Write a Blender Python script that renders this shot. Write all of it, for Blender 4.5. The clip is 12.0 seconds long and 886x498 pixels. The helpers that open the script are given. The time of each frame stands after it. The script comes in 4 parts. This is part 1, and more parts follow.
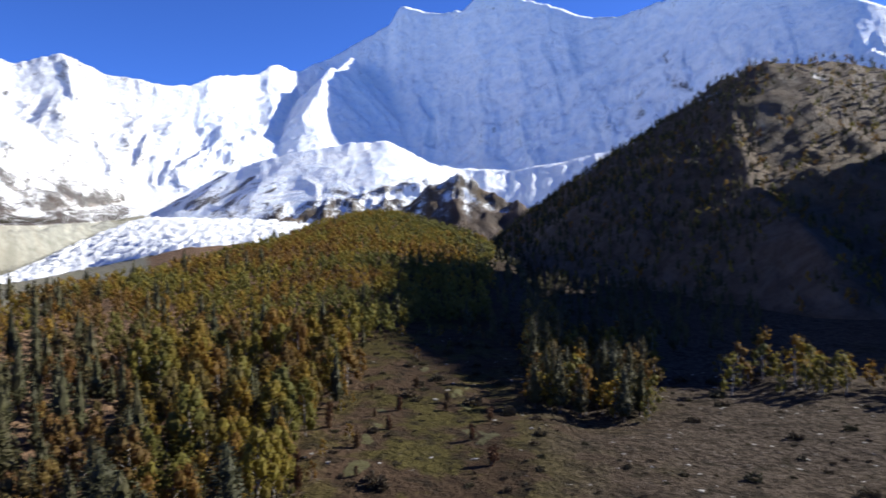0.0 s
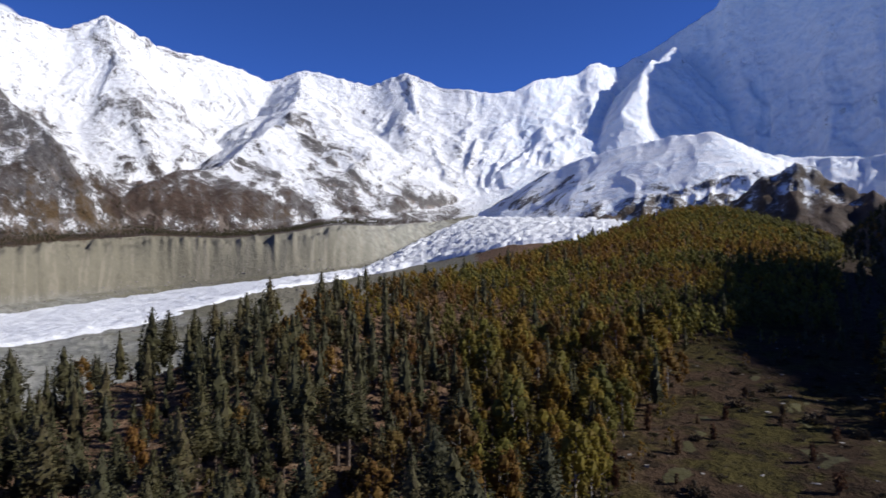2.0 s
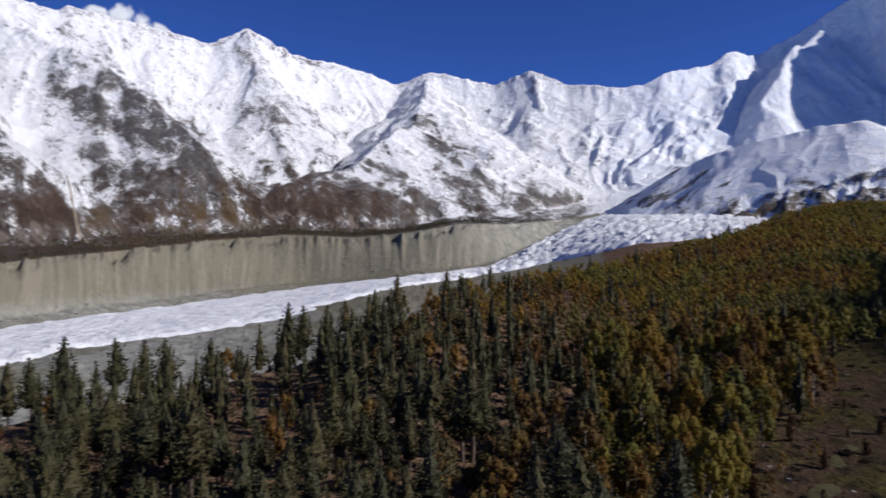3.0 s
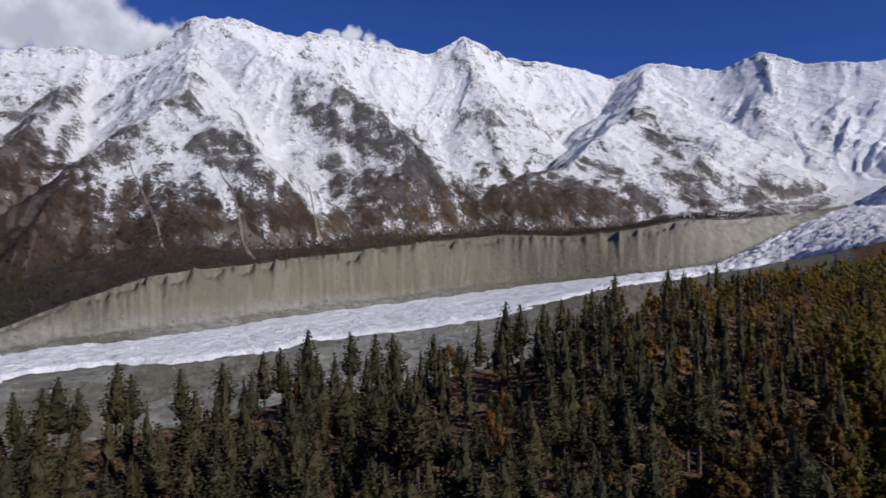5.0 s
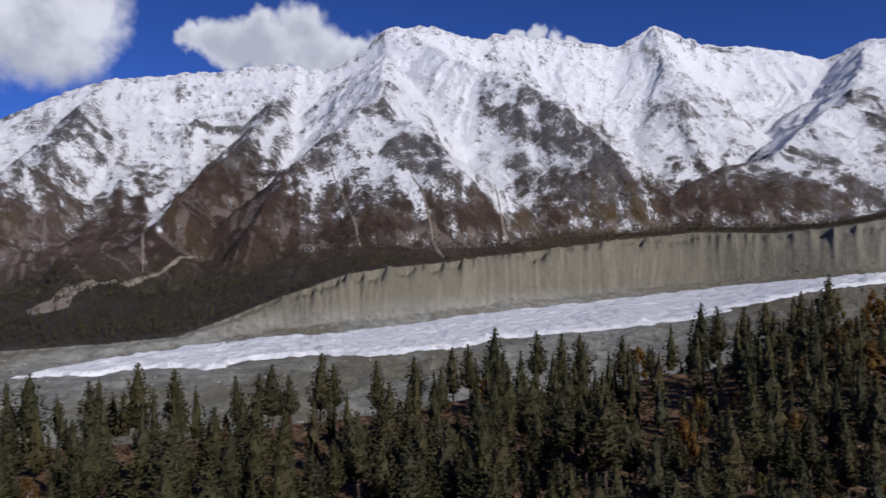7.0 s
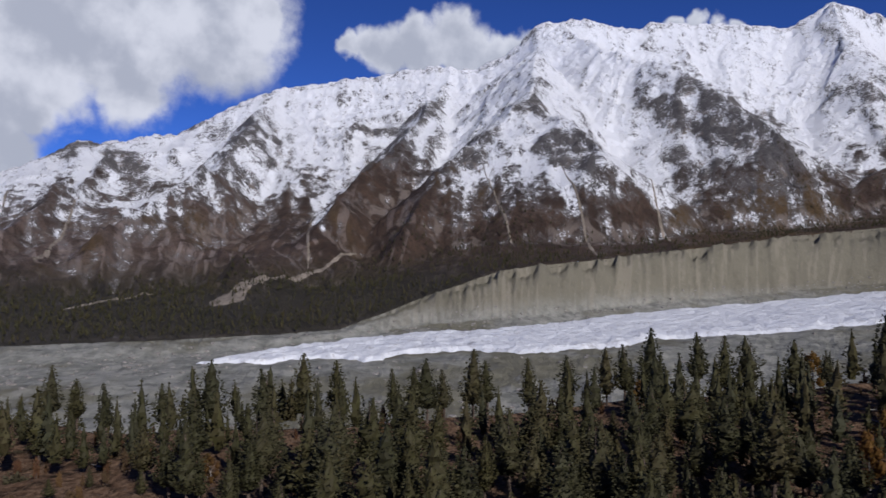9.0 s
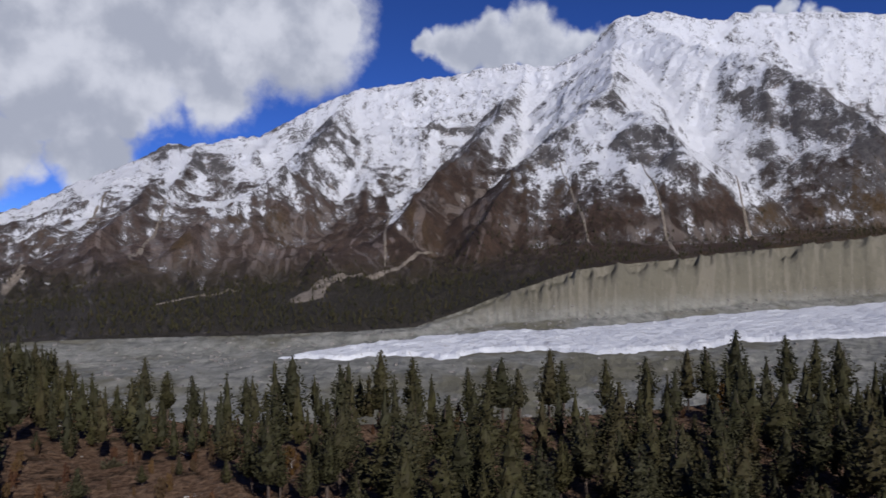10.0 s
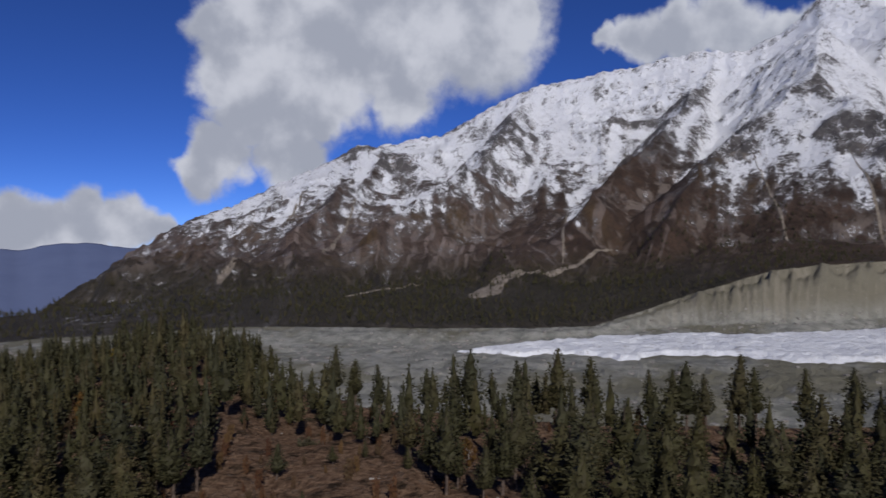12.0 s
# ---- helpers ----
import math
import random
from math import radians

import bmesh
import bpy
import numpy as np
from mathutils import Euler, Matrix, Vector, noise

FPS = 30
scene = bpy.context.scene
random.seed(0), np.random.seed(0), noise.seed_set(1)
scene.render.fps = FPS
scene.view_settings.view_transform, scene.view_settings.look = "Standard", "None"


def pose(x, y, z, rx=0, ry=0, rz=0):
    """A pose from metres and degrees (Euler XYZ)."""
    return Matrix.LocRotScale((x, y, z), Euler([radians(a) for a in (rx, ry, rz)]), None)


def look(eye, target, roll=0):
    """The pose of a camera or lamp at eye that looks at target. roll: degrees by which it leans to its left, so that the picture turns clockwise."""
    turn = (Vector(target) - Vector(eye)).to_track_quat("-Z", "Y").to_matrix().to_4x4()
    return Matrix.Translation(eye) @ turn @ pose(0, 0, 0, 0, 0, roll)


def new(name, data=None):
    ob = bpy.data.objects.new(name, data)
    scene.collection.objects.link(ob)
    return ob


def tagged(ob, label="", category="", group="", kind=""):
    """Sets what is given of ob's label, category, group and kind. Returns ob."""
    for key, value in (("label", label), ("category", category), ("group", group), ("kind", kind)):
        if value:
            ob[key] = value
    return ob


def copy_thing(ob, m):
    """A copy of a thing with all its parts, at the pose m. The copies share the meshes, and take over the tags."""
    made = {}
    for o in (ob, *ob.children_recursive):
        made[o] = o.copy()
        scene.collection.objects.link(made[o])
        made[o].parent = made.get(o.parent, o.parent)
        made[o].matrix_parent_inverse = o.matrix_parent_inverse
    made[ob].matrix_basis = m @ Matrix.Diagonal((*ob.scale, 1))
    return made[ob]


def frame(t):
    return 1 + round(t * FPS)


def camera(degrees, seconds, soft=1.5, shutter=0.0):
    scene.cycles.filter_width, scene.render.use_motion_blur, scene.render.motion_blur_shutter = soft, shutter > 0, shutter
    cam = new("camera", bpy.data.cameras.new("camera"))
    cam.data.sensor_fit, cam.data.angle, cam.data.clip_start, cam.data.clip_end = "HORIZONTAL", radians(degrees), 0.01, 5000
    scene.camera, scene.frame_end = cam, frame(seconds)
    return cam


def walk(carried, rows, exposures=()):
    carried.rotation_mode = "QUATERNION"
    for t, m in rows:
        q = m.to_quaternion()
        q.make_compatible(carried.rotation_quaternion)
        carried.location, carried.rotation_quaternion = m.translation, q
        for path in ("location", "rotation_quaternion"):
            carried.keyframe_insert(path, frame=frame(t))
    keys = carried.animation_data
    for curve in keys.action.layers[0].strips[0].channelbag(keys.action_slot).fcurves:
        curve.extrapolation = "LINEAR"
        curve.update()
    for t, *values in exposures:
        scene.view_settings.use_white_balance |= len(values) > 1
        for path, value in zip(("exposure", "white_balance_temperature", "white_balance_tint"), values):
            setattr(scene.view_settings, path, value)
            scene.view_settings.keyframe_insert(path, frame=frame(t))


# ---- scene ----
EYE = 60.0  # the eye's height above the datum; the meadow lies about 50 m below it
cam = camera(63.65, 12.0, soft=1.5, shutter=0.5)
PATH = [  # seconds, yaw, pitch, lean: the aircraft hovers and pans to its left
    (0.0, -0.00, 0.24, 0.54),
    (0.5, 6.61, 0.24, 0.44),
    (1.0, 14.23, 0.23, 0.31),
    (1.5, 20.48, 0.23, 0.28),
    (2.0, 25.14, 0.22, 0.23),
    (2.5, 29.63, 0.21, 0.31),
    (3.0, 35.10, 0.15, 0.15),
    (5.0, 52.28, 0.23, 0.76),
    (5.5, 55.91, 0.27, 0.77),
    (6.0, 59.83, 0.31, 0.69),
    (6.5, 63.25, 0.32, 0.75),
    (7.0, 67.12, 0.33, 0.81),
    (9.0, 79.23, 0.28, 0.77),
    (9.5, 81.97, 0.27, 0.68),
    (10.0, 85.29, 0.25, 0.65),
    (10.5, 88.35, 0.23, 0.53),
    (11.0, 92.09, 0.18, 0.40),
    (11.5, 95.62, 0.14, 0.26),
    (12.0, 99.48, 0.09, 0.12),
]
walk(cam, [(t, pose(0, 0, EYE, 90 + pitch, lean, yaw)) for t, yaw, pitch, lean in PATH], exposures=[(0.0, 1.4, 6200, 7), (1.0, 0.96, 6150, 8), (2.5, 0.37, 6000, 13), (5.0, -0.06, 6000, 15), (9.0, -0.14, 5850, 15), (12.0, -0.4, 5950, 14)])

# ---------------------------------------------------------------- light
SUN_YAW, SUN_EL = -71.0, 30.0      # bearing counted to the left of +y, height in degrees


def bearing(az, el=0.0):
    a, e = radians(az), radians(el)
    return Vector((-math.sin(a) * math.cos(e), math.cos(a) * math.cos(e), math.sin(e)))


sun = new("sun", bpy.data.lights.new("sun", "SUN"))
sun.data.energy, sun.data.angle, sun.data.color = 4.5, radians(0.53), (1.0, 0.93, 0.82)
sun.matrix_world = look(bearing(SUN_YAW, SUN_EL) * 900, (0, 0, 0))


class Nodes:
    """A short hand for node trees."""

    def __init__(self, tree):
        self.tree = tree
        tree.nodes.clear()

    def add(self, kind, inputs=(), **settings):
        n = self.tree.nodes.new(kind)
        for k, v in settings.items():
            setattr(n, k, v)
        for k, v in dict(inputs).items():
            if isinstance(v, bpy.types.NodeSocket):
                self.tree.links.new(v, n.inputs[k])
            else:
                n.inputs[k].default_value = v
        return n

    def math(self, op, a, b=0.0, clamp=False):
        return self.add("ShaderNodeMath", {0: a, 1: b}, operation=op, use_clamp=clamp).outputs[0]

    def noise(self, vec, scale, detail=4.0, rough=0.55, dist=0.0):
        return self.add("ShaderNodeTexNoise", {"Vector": vec, "Scale": scale, "Detail": detail, "Roughness": rough, "Distortion": dist}).outputs["Fac"]

    def step(self, v, lo, hi, a=0.0, b=1.0):
        return self.add("ShaderNodeMapRange", {"Value": v, "From Min": lo, "From Max": hi, "To Min": a, "To Max": b}, interpolation_type="SMOOTHSTEP").outputs[0]

    def mix(self, f, a, b):
        n = self.add("ShaderNodeMix", data_type="RGBA")
        for k, v in ((0, f), (6, a), (7, b)):
            if isinstance(v, bpy.types.NodeSocket):
                self.tree.links.new(v, n.inputs[k])
            else:
                n.inputs[k].default_value = v if k == 0 else (*v, 1.0)
        return n.outputs[2]

    def scaled(self, vec, s):
        return self.add("ShaderNodeMapping", {"Vector": vec, "Scale": s}).outputs[0]


world = bpy.data.worlds.new("sky")
scene.world = world
world.use_nodes = True
N = Nodes(world.node_tree)
sky = N.add("ShaderNodeTexSky", sky_type="NISHITA", sun_disc=False, sun_elevation=radians(SUN_EL), sun_rotation=radians(-SUN_YAW),
            altitude=3300.0, air_density=0.5, dust_density=0.6, ozone_density=6.0)
ray = N.add("ShaderNodeTexCoord").outputs["Generated"]
# cumulus: centre bearing, height, radius in degrees
PUFFS = [(97, 17.5, 5.2), (103, 16.5, 5.6), (109, 16.5, 5.0), (113.5, 17.5, 4.2), (109, 11.8, 3.4), (113.5, 11.0, 3.6), (116.5, 7.2, 2.4), (111.8, 7.6, 2.6),
         (103, 12.6, 2.6), (116.3, 13.6, 2.6), (116.2, 16.6, 2.4), (118.2, 6.2, 1.8), (99, 21, 5.0), (108, 22, 5.0), (93.8, 18.0, 2.2),
         (83.6, 16.2, 1.6), (80.5, 16.0, 2.3), (77.5, 15.9, 2.2), (78.8, 17.3, 1.8), (75.2, 15.7, 1.6), (85.6, 15.9, 1.0), (81.5, 17.2, 1.4),
         (56.3, 16.1, 0.8), (57.8, 16.5, 0.9), (59.6, 16.9, 1.0), (61.4, 16.9, 0.8), (73.5, 15.6, 1.4),
         (126.5, 2.0, 2.3), (129, 1.6, 2.2), (131, 1.8, 2.2), (123.5, 1.8, 1.9), (121.5, 1.6, 1.2), (134, 2.2, 2.2)]
warp = N.add("ShaderNodeTexNoise", {"Vector": ray, "Scale": 12.0, "Detail": 5.0, "Roughness": 0.5}).outputs["Color"]
offset = N.add("ShaderNodeVectorMath", {0: warp, 1: (0.5, 0.5, 0.5)}, operation="SUBTRACT").outputs[0]
bent = N.add("ShaderNodeVectorMath", {0: offset, 1: (0.085, 0.085, 0.085), 2: ray}, operation="MULTIPLY_ADD").outputs[0]
body = None
for az, el, size in PUFFS:
    gap = N.add("ShaderNodeVectorMath", {0: bent, 1: bearing(az, el)}, operation="DISTANCE").outputs["Value"]
    one = N.math("SUBTRACT", 1.0, N.math("DIVIDE", gap, radians(size * 1.2)))
    body = one if body is None else N.math("MAXIMUM", body, one)
fray = N.noise(ray, 60.0, 6.0, 0.65)
dense = N.math("ADD", body, N.math("MULTIPLY", N.math("SUBTRACT", fray, 0.5), 0.26))
cover = N.step(dense, -0.10, 0.30)
to_sun = N.add("ShaderNodeVectorMath", {0: ray, 1: bearing(SUN_YAW, 60) * 0.035}, operation="ADD").outputs[0]
billow, ahead = N.noise(ray, 13.0, 5.0, 0.5), N.noise(to_sun, 13.0, 5.0, 0.5)
relief = N.math("MULTIPLY", N.math("SUBTRACT", billow, ahead), 1.6)
lit = N.step(N.math("ADD", N.math("ADD", relief, billow), N.math("MULTIPLY", dense, -0.40)), -0.05, 0.80)
tint = N.mix(lit, (0.56, 0.58, 0.63), (0.91, 0.91, 0.92))
deep = N.add("ShaderNodeHueSaturation", {"Hue": 0.513, "Saturation": 1.10, "Color": sky.outputs[0]})  # thin, dry air
clear = N.add("ShaderNodeBackground", {"Color": deep.outputs[0], "Strength": 0.118})
cloudy = N.add("ShaderNodeBackground", {"Color": tint, "Strength": 0.83})
both = N.add("ShaderNodeMixShader", {0: cover, 1: clear.outputs[0], 2: cloudy.outputs[0]})
N.add("ShaderNodeOutputWorld", {0: both.outputs[0]})

# ---------------------------------------------------------------- materials


def material(name, build, gloss=0.25):
    m = bpy.data.materials.new(name)
    m.use_nodes = True
    n = Nodes(m.node_tree)
    col, rough, bump, depth = build(n)
    normal = {}
    if bump is not None:
        normal = {"Normal": n.add("ShaderNodeBump", {"Height": bump, "Strength": 1.0, "Distance": depth}).outputs[0]}
    b = n.add("ShaderNodeBsdfPrincipled", {"Base Color": col if isinstance(col, bpy.types.NodeSocket) else (*col, 1.0), "Roughness": rough, "Specular IOR Level": gloss, **normal})
    n.add("ShaderNodeOutputMaterial", {0: b.outputs[0]})
    return m


def place(n):
    g = n.add("ShaderNodeNewGeometry")
    xyz = n.add("ShaderNodeSeparateXYZ", {0: g.outputs["Position"]})
    up = n.add("ShaderNodeSeparateXYZ", {0: g.outputs["Normal"]})
    return g.outputs["Position"], xyz.outputs[2], up.outputs[2]


def alpine(scree, relief=9.0, dry=0.0):
    """Snow that thickens with height above the snow line, bare rock where it is steep, red-brown autumn scrub below."""
    def build(n):
        p, z, up = place(n)
        read = lambda name: n.add("ShaderNodeAttribute", attribute_name=name).outputs["Fac"]
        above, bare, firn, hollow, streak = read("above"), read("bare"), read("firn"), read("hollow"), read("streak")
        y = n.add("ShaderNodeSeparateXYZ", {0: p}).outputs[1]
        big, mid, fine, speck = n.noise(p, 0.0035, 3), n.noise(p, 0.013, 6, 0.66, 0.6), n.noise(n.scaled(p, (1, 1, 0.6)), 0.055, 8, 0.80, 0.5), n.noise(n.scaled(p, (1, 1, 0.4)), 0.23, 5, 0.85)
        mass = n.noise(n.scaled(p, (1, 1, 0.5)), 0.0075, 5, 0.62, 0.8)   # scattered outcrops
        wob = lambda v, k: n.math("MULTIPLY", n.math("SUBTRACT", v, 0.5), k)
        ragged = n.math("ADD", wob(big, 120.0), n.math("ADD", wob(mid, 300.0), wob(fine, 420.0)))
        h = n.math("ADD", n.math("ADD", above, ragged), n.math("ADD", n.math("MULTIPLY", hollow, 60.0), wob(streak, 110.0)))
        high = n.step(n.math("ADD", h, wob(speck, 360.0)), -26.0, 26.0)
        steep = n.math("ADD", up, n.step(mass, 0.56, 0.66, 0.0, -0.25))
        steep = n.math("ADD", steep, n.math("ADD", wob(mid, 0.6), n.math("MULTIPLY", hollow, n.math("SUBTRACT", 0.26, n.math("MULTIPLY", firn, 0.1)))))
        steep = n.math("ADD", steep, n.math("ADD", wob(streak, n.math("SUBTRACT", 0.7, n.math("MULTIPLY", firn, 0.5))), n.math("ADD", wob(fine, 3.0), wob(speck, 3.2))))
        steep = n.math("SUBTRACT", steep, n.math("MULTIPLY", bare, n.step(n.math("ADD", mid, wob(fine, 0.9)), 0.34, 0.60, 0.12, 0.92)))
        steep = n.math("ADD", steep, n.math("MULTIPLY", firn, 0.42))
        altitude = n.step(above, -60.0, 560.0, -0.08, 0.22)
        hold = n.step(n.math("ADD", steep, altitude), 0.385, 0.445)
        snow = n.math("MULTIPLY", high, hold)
        stone = n.mix(n.step(fine, 0.3, 0.7), (0.062, 0.058, 0.056), (0.160, 0.146, 0.138))
        scrub = n.mix(n.step(mid, 0.35, 0.65), (0.044, 0.027, 0.019), (0.088, 0.054, 0.036))
        scrub = n.mix(n.step(big, 0.50, 0.64, 0.0, 0.8), scrub, (0.105, 0.066, 0.026))
        scrub = n.mix(n.step(y, 150.0, -450.0, 0.0, n.math("MULTIPLY", n.step(mid, 0.3, 0.6), 0.7)), scrub, (0.180, 0.132, 0.110))   # bare eroded slopes down the valley
        scrub = n.mix(n.step(speck, 0.5, 0.62, 0.0, 0.85), scrub, (0.030, 0.027, 0.018))
        wash = n.math("MULTIPLY", n.step(streak, 0.53, 0.62, 0.0, 0.75), n.math("MULTIPLY", n.step(mid, 0.40, 0.55), n.step(y, 600.0, -300.0, 0.04, 1.0)))
        scrub = n.mix(wash, scrub, (0.29, 0.235, 0.205))   # dry gullies
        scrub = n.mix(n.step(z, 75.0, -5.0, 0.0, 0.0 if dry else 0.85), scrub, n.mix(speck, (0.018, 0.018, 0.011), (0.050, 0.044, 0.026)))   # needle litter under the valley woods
        low = n.step(h, -120.0, 0.0)
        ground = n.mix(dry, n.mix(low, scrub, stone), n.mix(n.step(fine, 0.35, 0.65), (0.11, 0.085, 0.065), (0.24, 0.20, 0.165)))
        chute = n.math("MULTIPLY", n.step(n.noise(n.scaled(p, (1, 1, 0.25)), 0.02, 4, 0.5, 1.2), 0.50, 0.60), n.math("MULTIPLY", n.step(hollow, -0.1, 0.5), n.step(z, 0.0, 160.0, 0.3, scree)))
        ground = n.mix(chute, ground, (0.22, 0.18, 0.15))
        blue_ice = n.mix(n.step(n.math("ADD", mid, wob(fine, 0.5)), 0.44, 0.62), (0.89, 0.90, 0.91), (0.79, 0.84, 0.90))
        blue_ice = n.mix(n.math("MULTIPLY", n.step(fine, 0.52, 0.64, 0.0, 0.75), n.step(mid, 0.38, 0.52, 0.25, 1.0)), blue_ice, (0.50, 0.60, 0.72))   # crevasses and broken ice
        white = n.mix(firn, (0.84, 0.85, 0.865), blue_ice)
        return n.mix(snow, ground, white), 0.75, n.math("ADD", n.math("MULTIPLY", mid, 3.0), n.math("ADD", fine, n.math("MULTIPLY", speck, 0.4))), n.math("SUBTRACT", relief, n.math("MULTIPLY", firn, relief * 0.45))
    return build


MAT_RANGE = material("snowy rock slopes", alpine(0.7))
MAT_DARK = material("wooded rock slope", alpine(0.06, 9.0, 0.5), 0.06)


def meadow(n):
    p, z, up = place(n)
    big, mid, fine = n.noise(p, 0.012, 3), n.noise(p, 0.06, 5, 0.6), n.noise(p, 0.6, 5, 0.65)
    x = n.add("ShaderNodeSeparateXYZ", {0: p}).outputs[0]
    turf = n.mix(n.step(fine, 0.35, 0.65), (0.034, 0.029, 0.010), (0.060, 0.050, 0.017))
    earth = n.mix(fine, (0.026, 0.017, 0.010), (0.055, 0.037, 0.024))
    stony = n.mix(n.step(fine, 0.35, 0.68), (0.022, 0.016, 0.011), (0.080, 0.062, 0.047))
    slope = n.mix(n.step(fine, 0.3, 0.7), (0.092, 0.053, 0.032), (0.205, 0.135, 0.086))
    base = n.mix(n.step(mid, 0.46, 0.56), earth, turf)
    base = n.mix(n.step(n.math("ADD", x, n.math("MULTIPLY", mid, 70.0)), 30.0, -60.0), base, slope)
    base = n.mix(n.math("MULTIPLY", n.step(n.math("ADD", x, n.math("MULTIPLY", mid, 60.0)), 40.0, 75.0), n.step(big, 0.3, 0.5, 0.4, 1.0)), base, stony)
    base = n.mix(n.step(n.noise(p, 0.16, 5, 0.7), 0.50, 0.64, 0.0, 0.8), base, (0.015, 0.012, 0.008))
    base = n.mix(n.math("MULTIPLY", n.step(n.noise(p, 0.45, 5, 0.8), 0.57, 0.66, 0.0, 0.7), n.step(n.math("ABSOLUTE", n.math("SUBTRACT", x, 8.0)), 20.0, 50.0, 0.25, 1.0)), base, (0.115, 0.098, 0.083))
    return base, 0.9, n.math("ADD", n.math("MULTIPLY", n.noise(p, 0.22, 5, 0.7), 1.6), fine), 1.3


def gravel(n):
    p, z, up = place(n)
    big, mid, fine = n.noise(p, 0.008, 4), n.noise(p, 0.05, 5, 0.65), n.noise(p, 0.35, 4, 0.65)
    grey = n.mix(n.step(mid, 0.32, 0.68), (0.160, 0.162, 0.138), (0.315, 0.310, 0.270))
    tan = n.mix(mid, (0.122, 0.112, 0.082), (0.195, 0.180, 0.134))
    olive = n.mix(fine, (0.12, 0.115, 0.075), (0.17, 0.155, 0.105))
    c = n.mix(n.step(n.math("ADD", z, n.math("MULTIPLY", big, 26.0)), -30.0, 8.0), grey, tan)
    c = n.mix(n.step(n.add("ShaderNodeSeparateXYZ", {0: p}).outputs[1], 1250.0, 1900.0), c, grey)
    c = n.mix(n.math("MULTIPLY", n.step(big, 0.47, 0.6), n.step(up, 0.9, 0.97, 0.0, 0.8)), c, olive)
    rill_shade = n.add("ShaderNodeAttribute", attribute_name="streak").outputs["Fac"]
    # flute shading painted over the rills: darker gullies, then paler crests
    c = n.mix(n.math("MULTIPLY", n.step(n.math("ADD", rill_shade, n.math("MULTIPLY", n.math("SUBTRACT", mid, 0.5), 0.5)), 0.50, 0.64, 0.0, 0.38), n.math("MULTIPLY", n.step(n.math("ADD", big, n.math("MULTIPLY", n.math("SUBTRACT", mid, 0.5), 0.8)), 0.42, 0.60), n.step(up, 0.95, 0.84))), c, (0.085, 0.076, 0.056))
    c = n.mix(n.math("MULTIPLY", n.step(n.math("ADD", rill_shade, n.math("MULTIPLY", n.math("SUBTRACT", mid, 0.5), 0.7)), 0.46, 0.34, 0.0, 0.25), n.step(up, 0.95, 0.84)), c, (0.31, 0.275, 0.215))
    c = n.mix(n.step(fine, 0.62, 0.72, 0.0, 0.6), c, (0.34, 0.32, 0.29))
    return c, 0.95, n.math("ADD", n.math("MULTIPLY", mid, 2.0), fine), 2.0


def ice(n):
    p, z, up = place(n)
    big, mid, fine = n.noise(p, 0.01, 4), n.noise(p, 0.06, 5, 0.7), n.noise(p, 0.3, 4, 0.65)
    c = n.mix(mid, (0.66, 0.68, 0.70), (0.82, 0.83, 0.84))
    dirt = n.math("MULTIPLY", n.step(mid, 0.55, 0.68), n.step(big, 0.40, 0.62))
    c = n.mix(n.math("MULTIPLY", dirt, 0.55), c, (0.30, 0.28, 0.26))
    c = n.mix(n.step(n.noise(p, 0.14, 5, 0.8), 0.55, 0.64, 0.0, 0.62), c, (0.36, 0.345, 0.33))
    return c, 0.6, n.math("ADD", n.math("MULTIPLY", mid, 3.0), fine), 1.4


MAT_MEADOW, MAT_GRAVEL, MAT_ICE = material("dry alpine turf", meadow, 0.03), material("moraine gravel", gravel, 0.12), material("glacier ice", ice)

# ---------------------------------------------------------------- the lie of the land


def lattice(ix, iy, seed):
    h = (ix.astype(np.int64) * 374761393 + iy.astype(np.int64) * 668265263 + seed * 974711) & 0x7FFFFFFF
    h = ((h ^ (h >> 13)) * 1274126177) & 0x7FFFFFFF
    return ((h ^ (h >> 16)) & 0xFFFF) / 65535.0


def value_noise(x, y, seed):
    ix, iy = np.floor(x), np.floor(y)
    fx, fy = x - ix, y - iy
    fx, fy = fx * fx * fx * (fx * (fx * 6 - 15) + 10), fy * fy * fy * (fy * (fy * 6 - 15) + 10)
    a, b = lattice(ix, iy, seed), lattice(ix + 1, iy, seed)
    c, d = lattice(ix, iy + 1, seed), lattice(ix + 1, iy + 1, seed)
    return (a + (b - a) * fx) * (1 - fy) + (c + (d - c) * fx) * fy


def fbm(x, y, seed, octaves=5, gain=0.5):
    total, amp, norm = 0.0, 1.0, 0.0
    for k in range(octaves):
        total, norm = total + amp * value_noise(x, y, seed + k), norm + amp
        x, y, amp = x * 2.03 + 17.1, y * 2.03 - 9.7, amp * gain
    return total / norm


def ridged(x, y, seed, octaves=5, gain=0.5):
    total, amp, norm = 0.0, 1.0, 0.0
    for k in range(octaves):
        total, norm = total + amp * (1 - np.abs(2 * value_noise(x, y, seed + k) - 1)) ** 1.6, norm + amp
        x, y, amp = x * 2.07 + 5.3, y * 2.07 - 3.1, amp * gain
    return total / norm


BEARINGS = np.arange(-200, 200.01, 0.25)


def curve(knots, soft=1.2):
    """A value along the bearing (degrees to the left of +y), through knots (bearing, value), rounded over soft degrees."""
    k = np.array(sorted(knots), float)
    table = np.interp(BEARINGS, k[:, 0], k[:, 1])
    if soft:
        w = np.exp(-0.5 * (np.arange(-24, 25) * 0.25 / soft) ** 2)
        table = np.convolve(np.pad(table, 24, mode="edge"), w / w.sum(), mode="valid")
    return lambda az: np.interp(az, BEARINGS, table)


